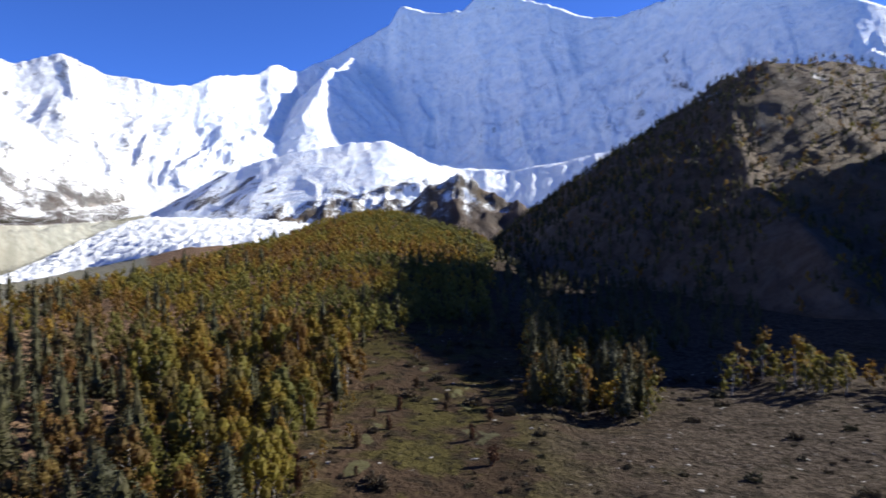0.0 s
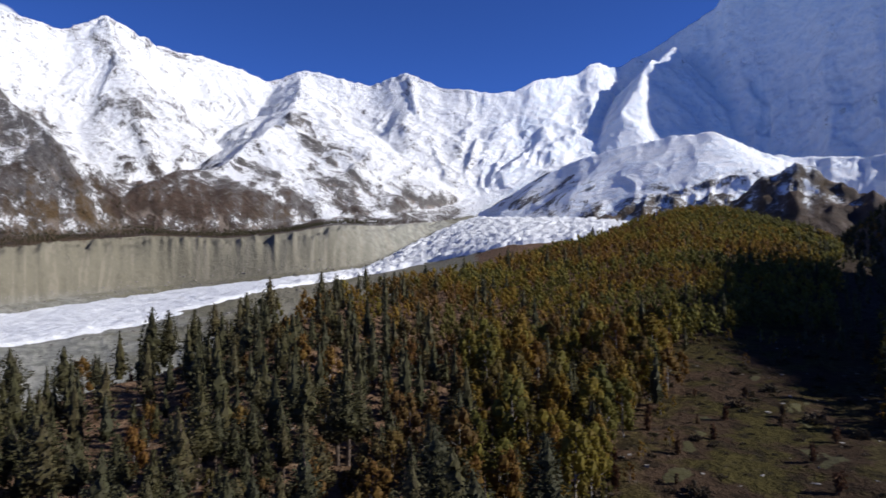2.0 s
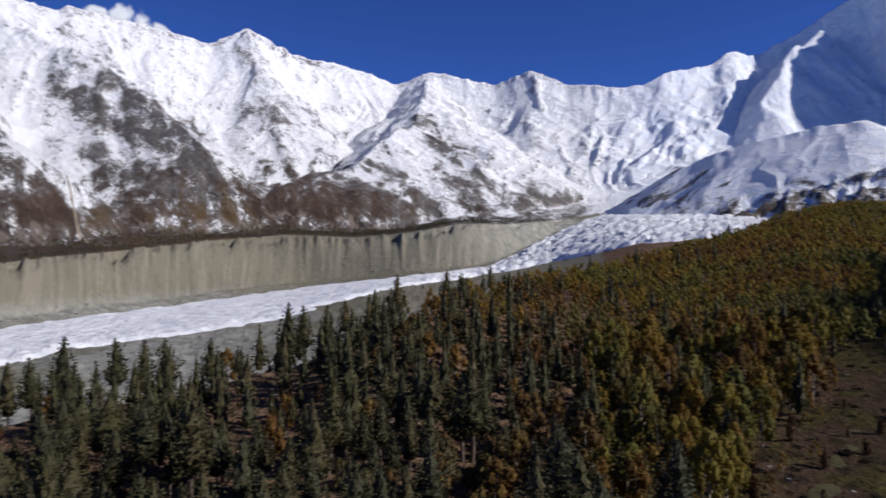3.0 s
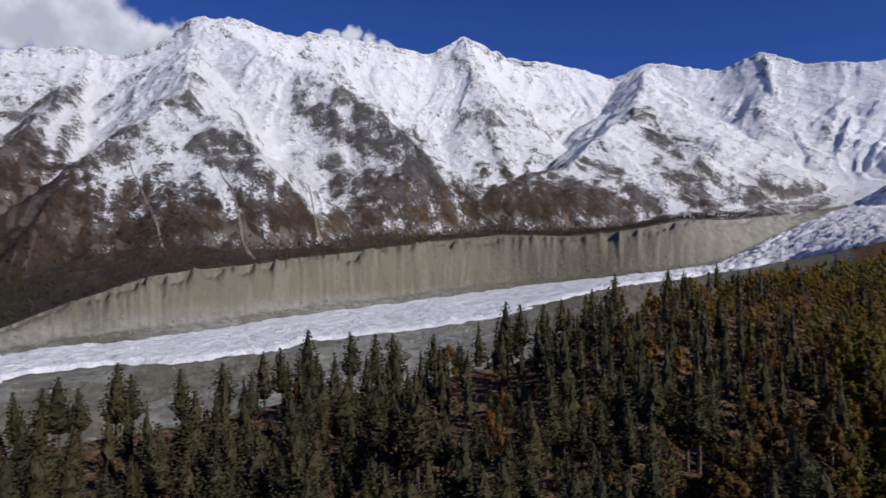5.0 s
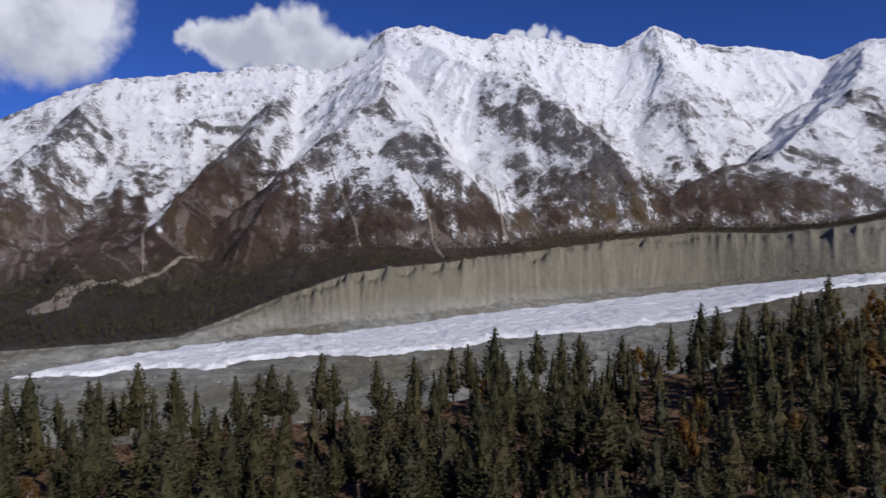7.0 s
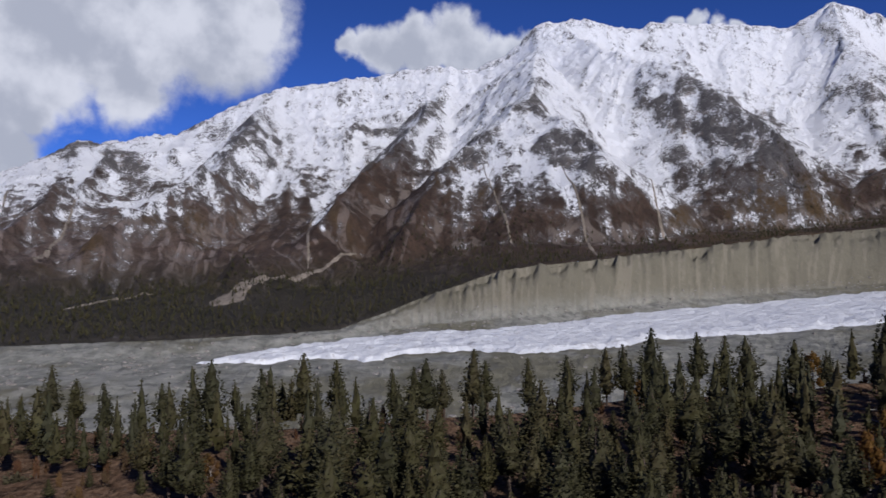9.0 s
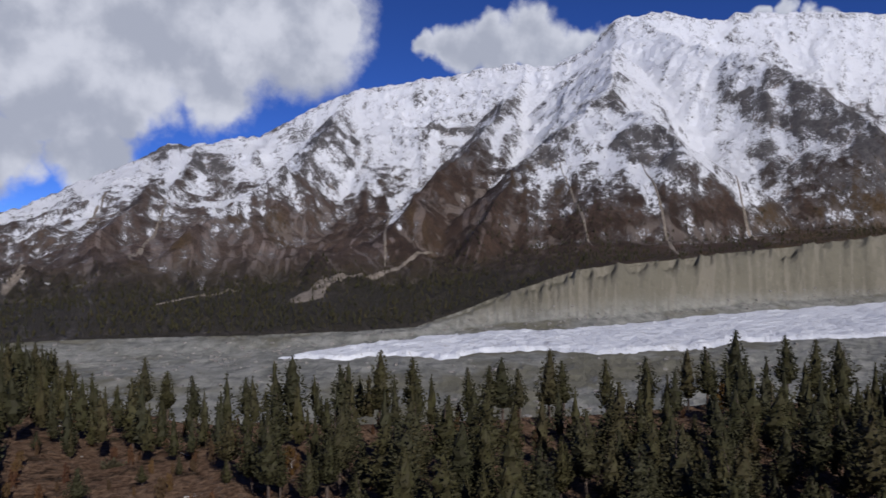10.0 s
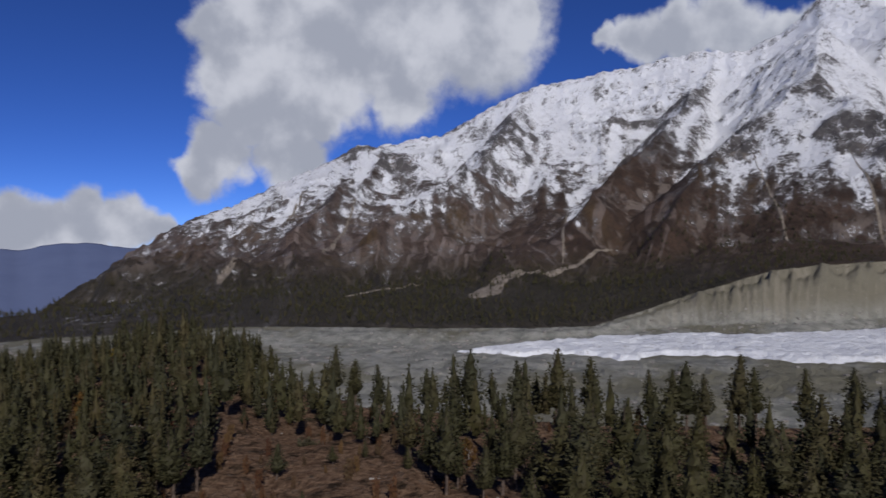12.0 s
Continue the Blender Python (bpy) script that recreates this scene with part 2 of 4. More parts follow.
def rise(knots, soft=0.0):
    """A line over the land through knots (bearing, height in degrees, distance): its distance and height by bearing."""
    far = curve([(a, r) for a, e, r in knots], 1.5)
    slope = curve([(a, math.tan(radians(e))) for a, e, r in knots], soft)
    return far, lambda az: far(az) * slope(az)


# near crest of the wooded hill (distance and height of its soil against the eye)
CREST_R = curve([(-180, 150), (-60, 260), (-35, 330), (-10, 300), (-4, 700), (0, 850), (5, 880), (8, 850), (13, 720), (20, 600), (27, 430), (35, 320), (39, 285), (47, 260),
                 (55, 240), (63, 222), (75, 212), (90, 212), (105, 228), (113, 300), (120, 400), (135, 430), (180, 150)])
CREST_Z = curve([(-180, -50), (-60, -46), (-35, -46), (-10, -47), (-4, 0), (0, 26), (5, 46), (8, 37), (13, 9), (20, -14), (27, -23), (35, -27), (39, -29), (47, -41),
                 (55, -46), (63, -45), (75, -50), (90, -50), (105, -51), (113, -54), (118, -46), (121, -48), (126, -58), (135, -66), (180, -50)])
FLOOR = curve([(-180, -50), (-40, -45), (-10, -40), (0, -40), (10, -60), (20, -70), (30, -85), (45, -100), (60, -112), (100, -113), (135, -118), (180, -50)])
ICE_NEAR_R = curve([(-40, 900), (0, 1150), (12, 1300), (20, 1350), (27, 1500), (33, 1420), (40, 1150), (48, 930), (55, 860), (62, 800), (66, 720), (80, 680), (88, 690), (106, 690), (135, 700)])
ICE_NEAR_Z = curve([(-40, -20), (0, 0), (12, 20), (20, 10), (27, -34), (33, -57), (40, -66), (48, -92), (55, -98), (62, -100), (66, -102), (90, -106), (135, -112)])
ICE_FAR_R = curve([(-40, 1400), (0, 1900), (12.5, 2700), (17.5, 2700), (22.7, 2500), (27, 2100), (31, 1760), (37, 1640), (46, 1660), (55, 1430), (64, 1225), (73, 1010), (81, 966), (88, 860), (92, 825), (96, 785), (100, 765), (115, 800), (135, 880)])
ICE_FAR_Z = curve([(-40, 10), (0, 30), (12.5, 150), (17.5, 150), (22.7, 120), (27, 31), (31, -46), (37, -58), (46, -84), (55, -100), (64, -105), (73, -106), (88, -106), (135, -112)])
TOP_R, TOP_Z = rise([(-40, 1, 1700), (-5, 1.5, 2400), (5, 2.6, 2500), (12, 3.3, 2760), (18, 3.4, 2760), (23, 2.9, 2640), (25, 2.5, 2480), (30, 2.1, 2010), (34, 2.2, 1850), (37, 1.6, 1800), (42, 1.1, 1810), (48, 1.3, 1800),
                     (52, 0.95, 1730), (57.5, 0.3, 1560), (68.6, -0.9, 1270), (72, -1.15, 1190), (75, -1.6, 1150), (77.3, -2.4, 1110), (81, -3.65, 1090), (84.6, -5.0, 1000), (87.5, -6.05, 925), (92, -6.2, 890), (99, -6.3, 862), (103, -6.25, 868), (115, -5.9, 940), (135, -6.3, 1050)], 0.6)
SHELF_R = curve([(-40, 2000), (-15, 2650), (0, 3250), (5, 3300), (8, 3200), (12, 3000), (16, 2880), (23, 2750), (30, 2130), (48, 1900), (57, 1680), (68, 1390), (77, 1250), (88, 1120), (100, 1120), (115, 1200), (135, 1300)])
SHELF_UP = curve([(-40, 60), (-10, 130), (8, 170), (12, 160), (18, 60), (23, 20), (30, 12), (48, 10), (57, 12), (70, 14), (85, 26), (100, 30), (120, 22), (135, 8)])
MAIN_R, MAIN_Z = rise([(-75, 4, 2600), (-40, 12, 3400), (-30, 17, 3100), (-23, 20, 3350), (-17.6, 18.6, 3600), (-14.2, 17.7, 3750), (-11.4, 17.7, 3830), (-8.1, 19.0, 3870), (-6.3, 19.4, 3930), (-3.2, 19.7, 4030), (-1.8, 18.6, 4070), (0.9, 18.5, 4130), (2.0, 18.8, 4180), (3.4, 19.1, 4220),
                       (4.1, 17.6, 4240), (6.4, 16.4, 4190), (8.1, 15.5, 4140), (9.9, 14.6, 4080), (11.4, 14.0, 4020), (12.0, 14.2, 4000), (12.8, 14.5, 3970), (13.5, 14.3, 3940), (14.1, 13.8, 3920), (15.5, 13.6, 3820), (17.8, 13.2, 3720), (19.3, 12.5, 3650), (25, 12.75, 3700), (28, 14.05, 3800), (30.9, 13, 3850),
                       (36.1, 14.1, 3900), (38.6, 13, 3900), (43.5, 14.6, 3800), (47.1, 15.1, 3600), (50.4, 16.8, 3400)]
                      + [(53.2, 15.5, 3300), (56.8, 16.2, 3200), (61.3, 16.9, 3100), (64.4, 16.8, 3000), (68.5, 17.75, 2900), (71.3, 17.6, 2900), (73.8, 15.6, 2900), (76.5, 14.2, 2900), (79.8, 14.75, 2900), (83.5, 14.1, 2900),
                         (90.3, 13.1, 2850), (93.3, 12.5, 2800), (97.5, 10.2, 2750), (100, 9.05, 2700), (106, 8.2, 2600), (109.3, 6.6, 2550), (112, 5.5, 2500), (115.5, 3.6, 2400), (120, 1.9, 2300), (123.2, -0.2, 2200), (127, -3.4, 2100),
                         (130, -6.1, 2000), (135, -7.0, 1800)], 0.18)

# spurs and outliers, each a crest line (bearing, height in degrees, distance) with its side slope
SPURS = [
    (0.80, [(72.0, 15.6, 2500), (72.3, 12.4, 2000), (75.8, 9.5, 1850), (78.0, 7.7, 1750), (79.7, 5.3, 1650), (81.5, 2.0, 1450)]),
    (0.80, [(72.3, 12.4, 2000), (69.6, 10.7, 1850), (67.0, 8.1, 1700), (65.6, 4.9, 1560)]),
    (0.85, [(69.4, 17.6, 2850), (66.2, 15.8, 2650), (60.4, 13.3, 2400), (55.2, 9.9, 2100), (51.2, 5.4, 1860)]),
    (0.58, [(36.1, 13.9, 3850), (36.2, 12.2, 3450), (37.7, 10.1, 2900), (42.8, 6.9, 2300), (47.8, 5.7, 2100), (51.4, 4.6, 1950)]),
    (0.80, [(37.7, 10.1, 2900), (32.5, 7.8, 2700), (28.6, 5.4, 2660), (23.4, 2.5, 2600)]),
    (0.80, [(80.0, 12.0, 2500), (82.5, 8.7, 2000), (86.1, 6.0, 1800), (89.9, 2.7, 1560)]),
    (0.80, [(92.5, 12.0, 2700), (97.6, 6.6, 2000), (101.7, 3.9, 1750), (106.0, 0.5, 1500)]),
    (0.80, [(104.0, 8.0, 2550), (107.5, 4.5, 2000), (111.0, 1.4, 1700)]),
    (0.90, [(50.4, 16.7, 3380), (49.6, 14.2, 3150)]),
    (0.90, [(28.0, 13.9, 3750), (27.0, 9.5, 3400), (25.0, 6.5, 3050)]),
    (1.10, [(7.3, 15.4, 3960), (9.1, 13.7, 3740), (10.6, 10.8, 3440)]),
]
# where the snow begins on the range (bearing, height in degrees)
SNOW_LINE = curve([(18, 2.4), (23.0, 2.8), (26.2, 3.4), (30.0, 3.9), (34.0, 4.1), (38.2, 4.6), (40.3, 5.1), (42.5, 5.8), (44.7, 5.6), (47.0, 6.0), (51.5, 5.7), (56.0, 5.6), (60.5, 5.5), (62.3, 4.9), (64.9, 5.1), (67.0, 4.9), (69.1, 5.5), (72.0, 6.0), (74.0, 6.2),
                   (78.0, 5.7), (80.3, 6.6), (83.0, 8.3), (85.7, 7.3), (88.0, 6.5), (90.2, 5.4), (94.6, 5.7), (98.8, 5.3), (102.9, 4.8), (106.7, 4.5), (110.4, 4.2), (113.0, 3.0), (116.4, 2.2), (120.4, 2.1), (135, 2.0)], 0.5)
# ribs of bare rock, some standing in for shading: half width in degrees, strength, and their line (bearing, height in
# degrees)
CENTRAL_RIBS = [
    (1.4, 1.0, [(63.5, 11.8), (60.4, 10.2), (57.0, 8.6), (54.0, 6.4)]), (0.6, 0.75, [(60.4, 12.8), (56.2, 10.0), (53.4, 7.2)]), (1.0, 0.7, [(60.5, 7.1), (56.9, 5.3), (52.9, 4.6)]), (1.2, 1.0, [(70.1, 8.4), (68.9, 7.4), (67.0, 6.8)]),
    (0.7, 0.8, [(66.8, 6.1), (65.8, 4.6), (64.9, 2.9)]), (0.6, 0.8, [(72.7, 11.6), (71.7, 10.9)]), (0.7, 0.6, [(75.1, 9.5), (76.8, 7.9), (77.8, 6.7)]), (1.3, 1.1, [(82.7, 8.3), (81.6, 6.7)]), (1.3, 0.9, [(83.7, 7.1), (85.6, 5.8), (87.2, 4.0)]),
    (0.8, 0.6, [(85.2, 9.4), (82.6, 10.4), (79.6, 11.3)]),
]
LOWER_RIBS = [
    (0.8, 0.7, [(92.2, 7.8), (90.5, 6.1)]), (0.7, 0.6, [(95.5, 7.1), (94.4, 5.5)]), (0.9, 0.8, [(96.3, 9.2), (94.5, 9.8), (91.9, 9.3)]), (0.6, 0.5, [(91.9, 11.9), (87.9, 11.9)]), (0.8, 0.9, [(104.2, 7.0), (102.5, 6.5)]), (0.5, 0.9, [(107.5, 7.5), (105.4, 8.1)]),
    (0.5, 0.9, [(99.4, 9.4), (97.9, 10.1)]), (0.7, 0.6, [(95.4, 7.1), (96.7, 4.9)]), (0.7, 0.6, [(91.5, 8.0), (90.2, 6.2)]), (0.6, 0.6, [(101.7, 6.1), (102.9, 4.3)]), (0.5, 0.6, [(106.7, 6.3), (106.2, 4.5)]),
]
UPPER_RIBS_AND_SHADOW = [
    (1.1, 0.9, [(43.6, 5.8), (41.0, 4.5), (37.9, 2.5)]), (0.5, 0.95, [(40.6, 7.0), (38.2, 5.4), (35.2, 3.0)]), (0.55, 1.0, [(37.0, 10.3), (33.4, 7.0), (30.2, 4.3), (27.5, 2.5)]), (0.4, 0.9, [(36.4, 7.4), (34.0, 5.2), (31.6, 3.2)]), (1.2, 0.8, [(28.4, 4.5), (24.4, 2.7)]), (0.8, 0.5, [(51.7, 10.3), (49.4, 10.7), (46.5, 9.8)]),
    # the rib of strength 0.45 paints a bluish shadow as rock
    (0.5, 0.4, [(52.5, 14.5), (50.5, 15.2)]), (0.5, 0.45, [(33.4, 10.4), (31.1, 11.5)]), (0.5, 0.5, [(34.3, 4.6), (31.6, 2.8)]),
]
PEAK_RIBS_AND_SHADING = [   # on the great face, the snow dome and the moraine ridge below it; the dome's thin stripes paint its shading
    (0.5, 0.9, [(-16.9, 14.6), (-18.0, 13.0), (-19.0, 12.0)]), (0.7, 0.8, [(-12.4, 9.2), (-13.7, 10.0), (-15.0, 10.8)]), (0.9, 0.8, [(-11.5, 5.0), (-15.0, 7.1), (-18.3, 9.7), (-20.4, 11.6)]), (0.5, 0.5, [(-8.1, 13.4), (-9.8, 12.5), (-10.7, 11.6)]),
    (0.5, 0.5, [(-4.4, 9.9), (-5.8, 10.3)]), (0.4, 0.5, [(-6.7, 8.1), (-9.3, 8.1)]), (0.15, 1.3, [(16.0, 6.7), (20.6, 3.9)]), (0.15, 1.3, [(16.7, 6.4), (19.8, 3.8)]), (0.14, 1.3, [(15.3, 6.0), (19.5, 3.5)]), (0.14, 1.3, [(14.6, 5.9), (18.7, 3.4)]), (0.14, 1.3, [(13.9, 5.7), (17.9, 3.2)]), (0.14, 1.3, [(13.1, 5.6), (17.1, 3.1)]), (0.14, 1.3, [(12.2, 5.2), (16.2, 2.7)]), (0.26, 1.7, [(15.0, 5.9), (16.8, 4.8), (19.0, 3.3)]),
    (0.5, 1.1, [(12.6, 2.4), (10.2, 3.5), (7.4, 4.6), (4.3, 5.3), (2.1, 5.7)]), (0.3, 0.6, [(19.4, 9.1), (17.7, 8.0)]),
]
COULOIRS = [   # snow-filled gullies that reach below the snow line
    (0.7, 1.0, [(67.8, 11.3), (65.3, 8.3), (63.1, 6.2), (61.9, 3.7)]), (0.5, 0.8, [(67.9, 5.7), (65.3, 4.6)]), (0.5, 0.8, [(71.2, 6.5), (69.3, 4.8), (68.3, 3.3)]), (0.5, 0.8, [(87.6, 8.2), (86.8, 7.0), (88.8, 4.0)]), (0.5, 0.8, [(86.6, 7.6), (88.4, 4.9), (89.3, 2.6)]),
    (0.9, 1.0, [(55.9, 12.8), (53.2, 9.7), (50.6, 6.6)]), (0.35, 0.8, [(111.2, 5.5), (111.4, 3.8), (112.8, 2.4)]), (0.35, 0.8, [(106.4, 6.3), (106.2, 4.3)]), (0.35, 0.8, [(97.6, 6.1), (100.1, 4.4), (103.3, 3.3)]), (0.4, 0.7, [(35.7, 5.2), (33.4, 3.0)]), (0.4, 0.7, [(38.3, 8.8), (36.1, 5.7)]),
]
OUTLIERS = [  # a snow dome and a rocky knoll at the foot of the great face
    (0.62, [(21.5, 3.4, 2760), (20.0, 4.4, 2720), (18.0, 5.6, 2680), (15.2, 7.0, 2600), (10.7, 8.2, 2500), (7.2, 8.8, 2450), (4.3, 8.95, 2400), (1.0, 6.9, 2430), (-1.4, 6.75, 2450), (-5.6, 6.5, 2400), (-9.1, 7.0, 2350), (-14.0, 8.0, 2300)]),
    (0.55, [(4.3, 8.95, 2400), (5.5, 5.5, 2150)]),
    (0.55, [(8.5, 8.6, 2460), (10.5, 5.0, 2250)]),
    (0.65, [(13.0, 2.6, 1950), (9.5, 3.9, 2000), (6.4, 4.9, 2050), (1.0, 6.0, 2100)]),
    (0.75, [(3.6, 3.0, 1750), (0.2, 5.7, 1850), (-1.4, 6.4, 1850), (-3.7, 4.7, 1800), (-6.3, 3.8, 1750)]),
]
SHADED = [  # the wooded mountain across the meadow, the spur below its top, and an unseen crag added to shade the side valley
    (0.70, [(-50.0, 8.0, 1500), (-40.0, 10.5, 1250), (-33.0, 11.6, 1080), (-28.0, 12.6, 1000), (-24.5, 13.2, 960), (-21.2, 12.2, 1060), (-18.7, 10.5, 1150), (-15.4, 7.5, 1350), (-10.2, 3.6, 1700), (-6.6, 2.8, 2000), (-3.9, 1.8, 2300)]),
    (0.75, [(-23.5, 13.0, 960), (-22.2, 9.5, 840), (-23.2, 5.5, 700), (-26.0, 2.6, 600), (-29.0, -1.5, 500)]),
    (4.4, [(-53.9, 24.3, 751), (-48.0, 24.8, 807), (-41.0, 23.7, 916)]),
]


def tent(x, y, lines):
    best = np.full(x.shape, -1e6)
    for fall, knots in lines:
        pts = [(-r * math.sin(radians(a)), r * math.cos(radians(a)), r * math.tan(radians(e))) for a, e, r in knots]
        for (ax, ay, az), (bx, by, bz) in zip(pts, pts[1:]):
            dx, dy = bx - ax, by - ay
            s = np.clip(((x - ax) * dx + (y - ay) * dy) / (dx * dx + dy * dy), 0, 1)
            gap = np.hypot(x - ax - s * dx, y - ay - s * dy)
            best = np.maximum(best, az + s * (bz - az) - fall * gap)
    return best


def FOOT_R(az):
    """Where the wooded hill meets the valley floor."""
    return np.minimum(CREST_R(az) + np.maximum(CREST_Z(az) - FLOOR(az), 5) * 1.6, ICE_NEAR_R(az) - 60)


def wooded_tent(x, y):
    dark = tent(x, y, SHADED)
    return dark + np.clip((dark + 40) / 60, 0, 1) * ((ridged(x / 120, y / 120, 51, 5) - 0.5) * 26 + (fbm(x / 30, y / 30, 57, 4) - 0.5) * 10)


def land(az, r, bare=False):
    """The height of the ground against the eye."""
    x, y = -r * np.sin(np.radians(az)), r * np.cos(np.radians(az))
    rc, zc = CREST_R(az), CREST_Z(az)
    zf = FLOOR(az)
    rn, zn, rf, zfar = ICE_NEAR_R(az), ICE_NEAR_Z(az), ICE_FAR_R(az), ICE_FAR_Z(az)
    rt, zt = TOP_R(az), TOP_Z(az)
    rs = np.maximum(SHELF_R(az), rt + 60)
    zs = zt + SHELF_UP(az)
    rm, zm = MAIN_R(az), MAIN_Z(az)
    below = np.clip((rm - r) / 900, 0, 1)
    zm_soft = MAIN_Z(az + (fbm(x / 420, y / 420, 131, 4) - 0.5) * 9 * below)
    zm = np.where(r > rm, zm, zm_soft + (zm - zm_soft) * (1 - below))
    foot = FOOT_R(az)
    toe = rf + (rt - rf) * 0.28
    ztoe = zfar + (zt - zfar) * 0.10
    lip = rt - 22
    zlip = zt - np.clip((zt - ztoe) * 0.10, 0.0, 12.0)
    knots_r = [r * 0, r * 0 + 120, rc, foot, rn, rf, toe, lip, rt, rs]
    knots_z = [r * 0 - 52, r * 0 - 50, zc, np.minimum(zf, zc - 1), zn, zfar, ztoe, zlip, zt, zs]
    z = np.full(r.shape, -52.0)
    for k in range(len(knots_r) - 1):
        a, b = knots_r[k], knots_r[k + 1]
        u = np.clip((r - a) / np.maximum(b - a, 1e-3), 0, 1)
        if k in (1, 2, 6):
            u = u * u * (3 - 2 * u) * 0.5 + u * 0.5
        z = np.where(r >= a, knots_z[k] + (knots_z[k + 1] - knots_z[k]) * u, z)
    # the high faces
    u = np.clip((r - rs) / np.maximum(rm - rs, 1), 0, 1)
    scoop = np.clip((az - 24) / 8, 0, 1) * np.clip((112 - az) / 12, 0, 1)
    face = zs + (zm - zs) * ((0.35 - 0.1 * scoop) * u + (0.65 + 0.1 * scoop) * u ** (1.9 + 0.3 * scoop))
    face = np.where(r > rm, zm - 0.7 * (r - rm), face)
    wx, wy = (fbm(x / 230, y / 230, 141, 5) - 0.5) * 80, (fbm(x / 230, y / 230, 151, 5) - 0.5) * 80
    spur = tent(x + wx, y + wy, SPURS) - 6
    spur = np.where(az > 22, spur - 220 * np.clip(1 - (r - rs) / 260, 0, 1) ** 2, spur)
    high = np.where(r > rs, np.maximum(face, np.minimum(spur, zm + 400)), -1e6)
    bulk = np.maximum(z, spur * 0 - 1e6)
    z = np.where(r > rs, high, bulk)
    low = tent(x + 0.3 * wx, y + 0.3 * wy, OUTLIERS) + (ridged(np.radians(az) * 2400 / 95 + 2 * fbm(x / 200, y / 200, 173, 3), r / 420, 171, 3) - 0.5) * 10 - 3
    low = low + np.clip((r - 1650) / 100, 0, 1) * np.clip((2150 - r) / 100, 0, 1) * (ridged(x / 70, y / 70, 181, 4) - 0.5) * 40
    calm = np.where((az < 24) & (r > 1400), np.clip((z - low) / 80, 0.0, 1), 1.0)
    z = np.where((az < 24) & (r > 1400), np.maximum(z, low), z)
    # gullies down the faces, none on the crests
    wide = np.clip((r - rs) / 250, 0, 1) * np.clip((rm - r) / 330, 0, 1) * np.clip((np.abs(z - spur)) / 90, 0.5, 1) * calm
    gully = ridged(np.radians(az) * 2400 / 150 + 3 * fbm(x / 500, y / 500, 3, 3), r / 700, 11, 5, 0.55) - 0.5
    rough = ridged(x / 260, y / 260, 31, 6, 0.55) - 0.45
    z = z + wide * np.maximum(0.3 + 0.7 * np.clip(u / 0.45, 0, 1), np.clip((az - 82) / 12, 0, 1)) * (gully * 75 + rough * 85) * np.where(r > 2950, np.clip(1.3 - (az - 4) / 40, 1.0, 1.3), np.clip((az - 8) / 24, 0.4, 1))
    jag = np.clip((r - rs) / 600, 0, 1) * np.clip(1 - np.abs(rm - r) / 330, 0, 1)
    z = z + jag * (fbm(np.radians(az) * 2900 / 62, r / 200, 71, 5, 0.68) - 0.5) * 44 * np.clip((az + 40) / 20, 0, 1)
    # the wooded mountain
    if not bare:
        z = np.where(az < 12, np.maximum(z, wooded_tent(x, y)), z)
    # flutes of the moraine wall
    wall = np.clip((r - toe) / 25, 0, 1) * np.clip((rt + 4 - r) / 12, 0, 1) * np.clip((zt - ztoe) / 60, 0, 1)
    z = z + wall * np.clip((r - toe) / np.maximum(rt - toe, 1), 0, 1) ** 1.3 * ((ridged(np.radians(az) * 1500 / 34, r / 300, 91, 4, 0.55) - 0.6) * 36
               - 8 * np.clip((value_noise(np.radians(az) * 1500 / 75, r * 0, 99) - 0.2) / 0.5, 0.25, 1) * np.clip((r - rt) / (0.4 * np.maximum(rt - toe, 1)) + 1, 0, 1) * np.clip((value_noise(np.radians(az) * 1500 / 13 + 2.5 * fbm(x / 40, y / 40, 97, 2), r / 300, 95) - 0.44) / 0.22, 0, 1))
    # hummocks
    z = z + np.clip(r / 60, 0, 1) * np.clip((rs - r) / 50, 0, 1) * (((fbm(x / 42, y / 42, 5, 4) - 0.5) * 6.0 + (fbm(x / 8, y / 8, 7, 3) - 0.5) * np.where(az < 25, 0.5, 1.5)) * np.clip(1 - (r - rc) / 200, 0.4, 1))
    # heaps of till on the valley floor
    till = np.clip((r - foot - 20) / 60, 0, 1) * np.clip((toe + 10 - r) / 40, 0, 1) * np.clip((az - 22) / 10, 0, 1)
    z = z + till * (ridged(x / 38, y / 38, 101, 4, 0.55) - 0.42) * np.where(r < rn, 7.0, 4.5)
    return z


def near_lines(u, v, lines):
    """How near each place lies to the lines, 1 on them and 0 beyond their width."""
    best = np.zeros(u.shape)
    for width, strength, knots in lines:
        for (ua, va), (ub, vb) in zip(knots, knots[1:]):
            du, dv = ub - ua, vb - va
            k = np.clip(((u - ua) * du + (v - va) * dv) / (du * du + dv * dv), 0, 1)
            gap = np.hypot(u - ua - k * du, v - va - k * dv)
            best = np.maximum(best, strength * np.clip(1.45 - gap / width, 0, 1))
    return best


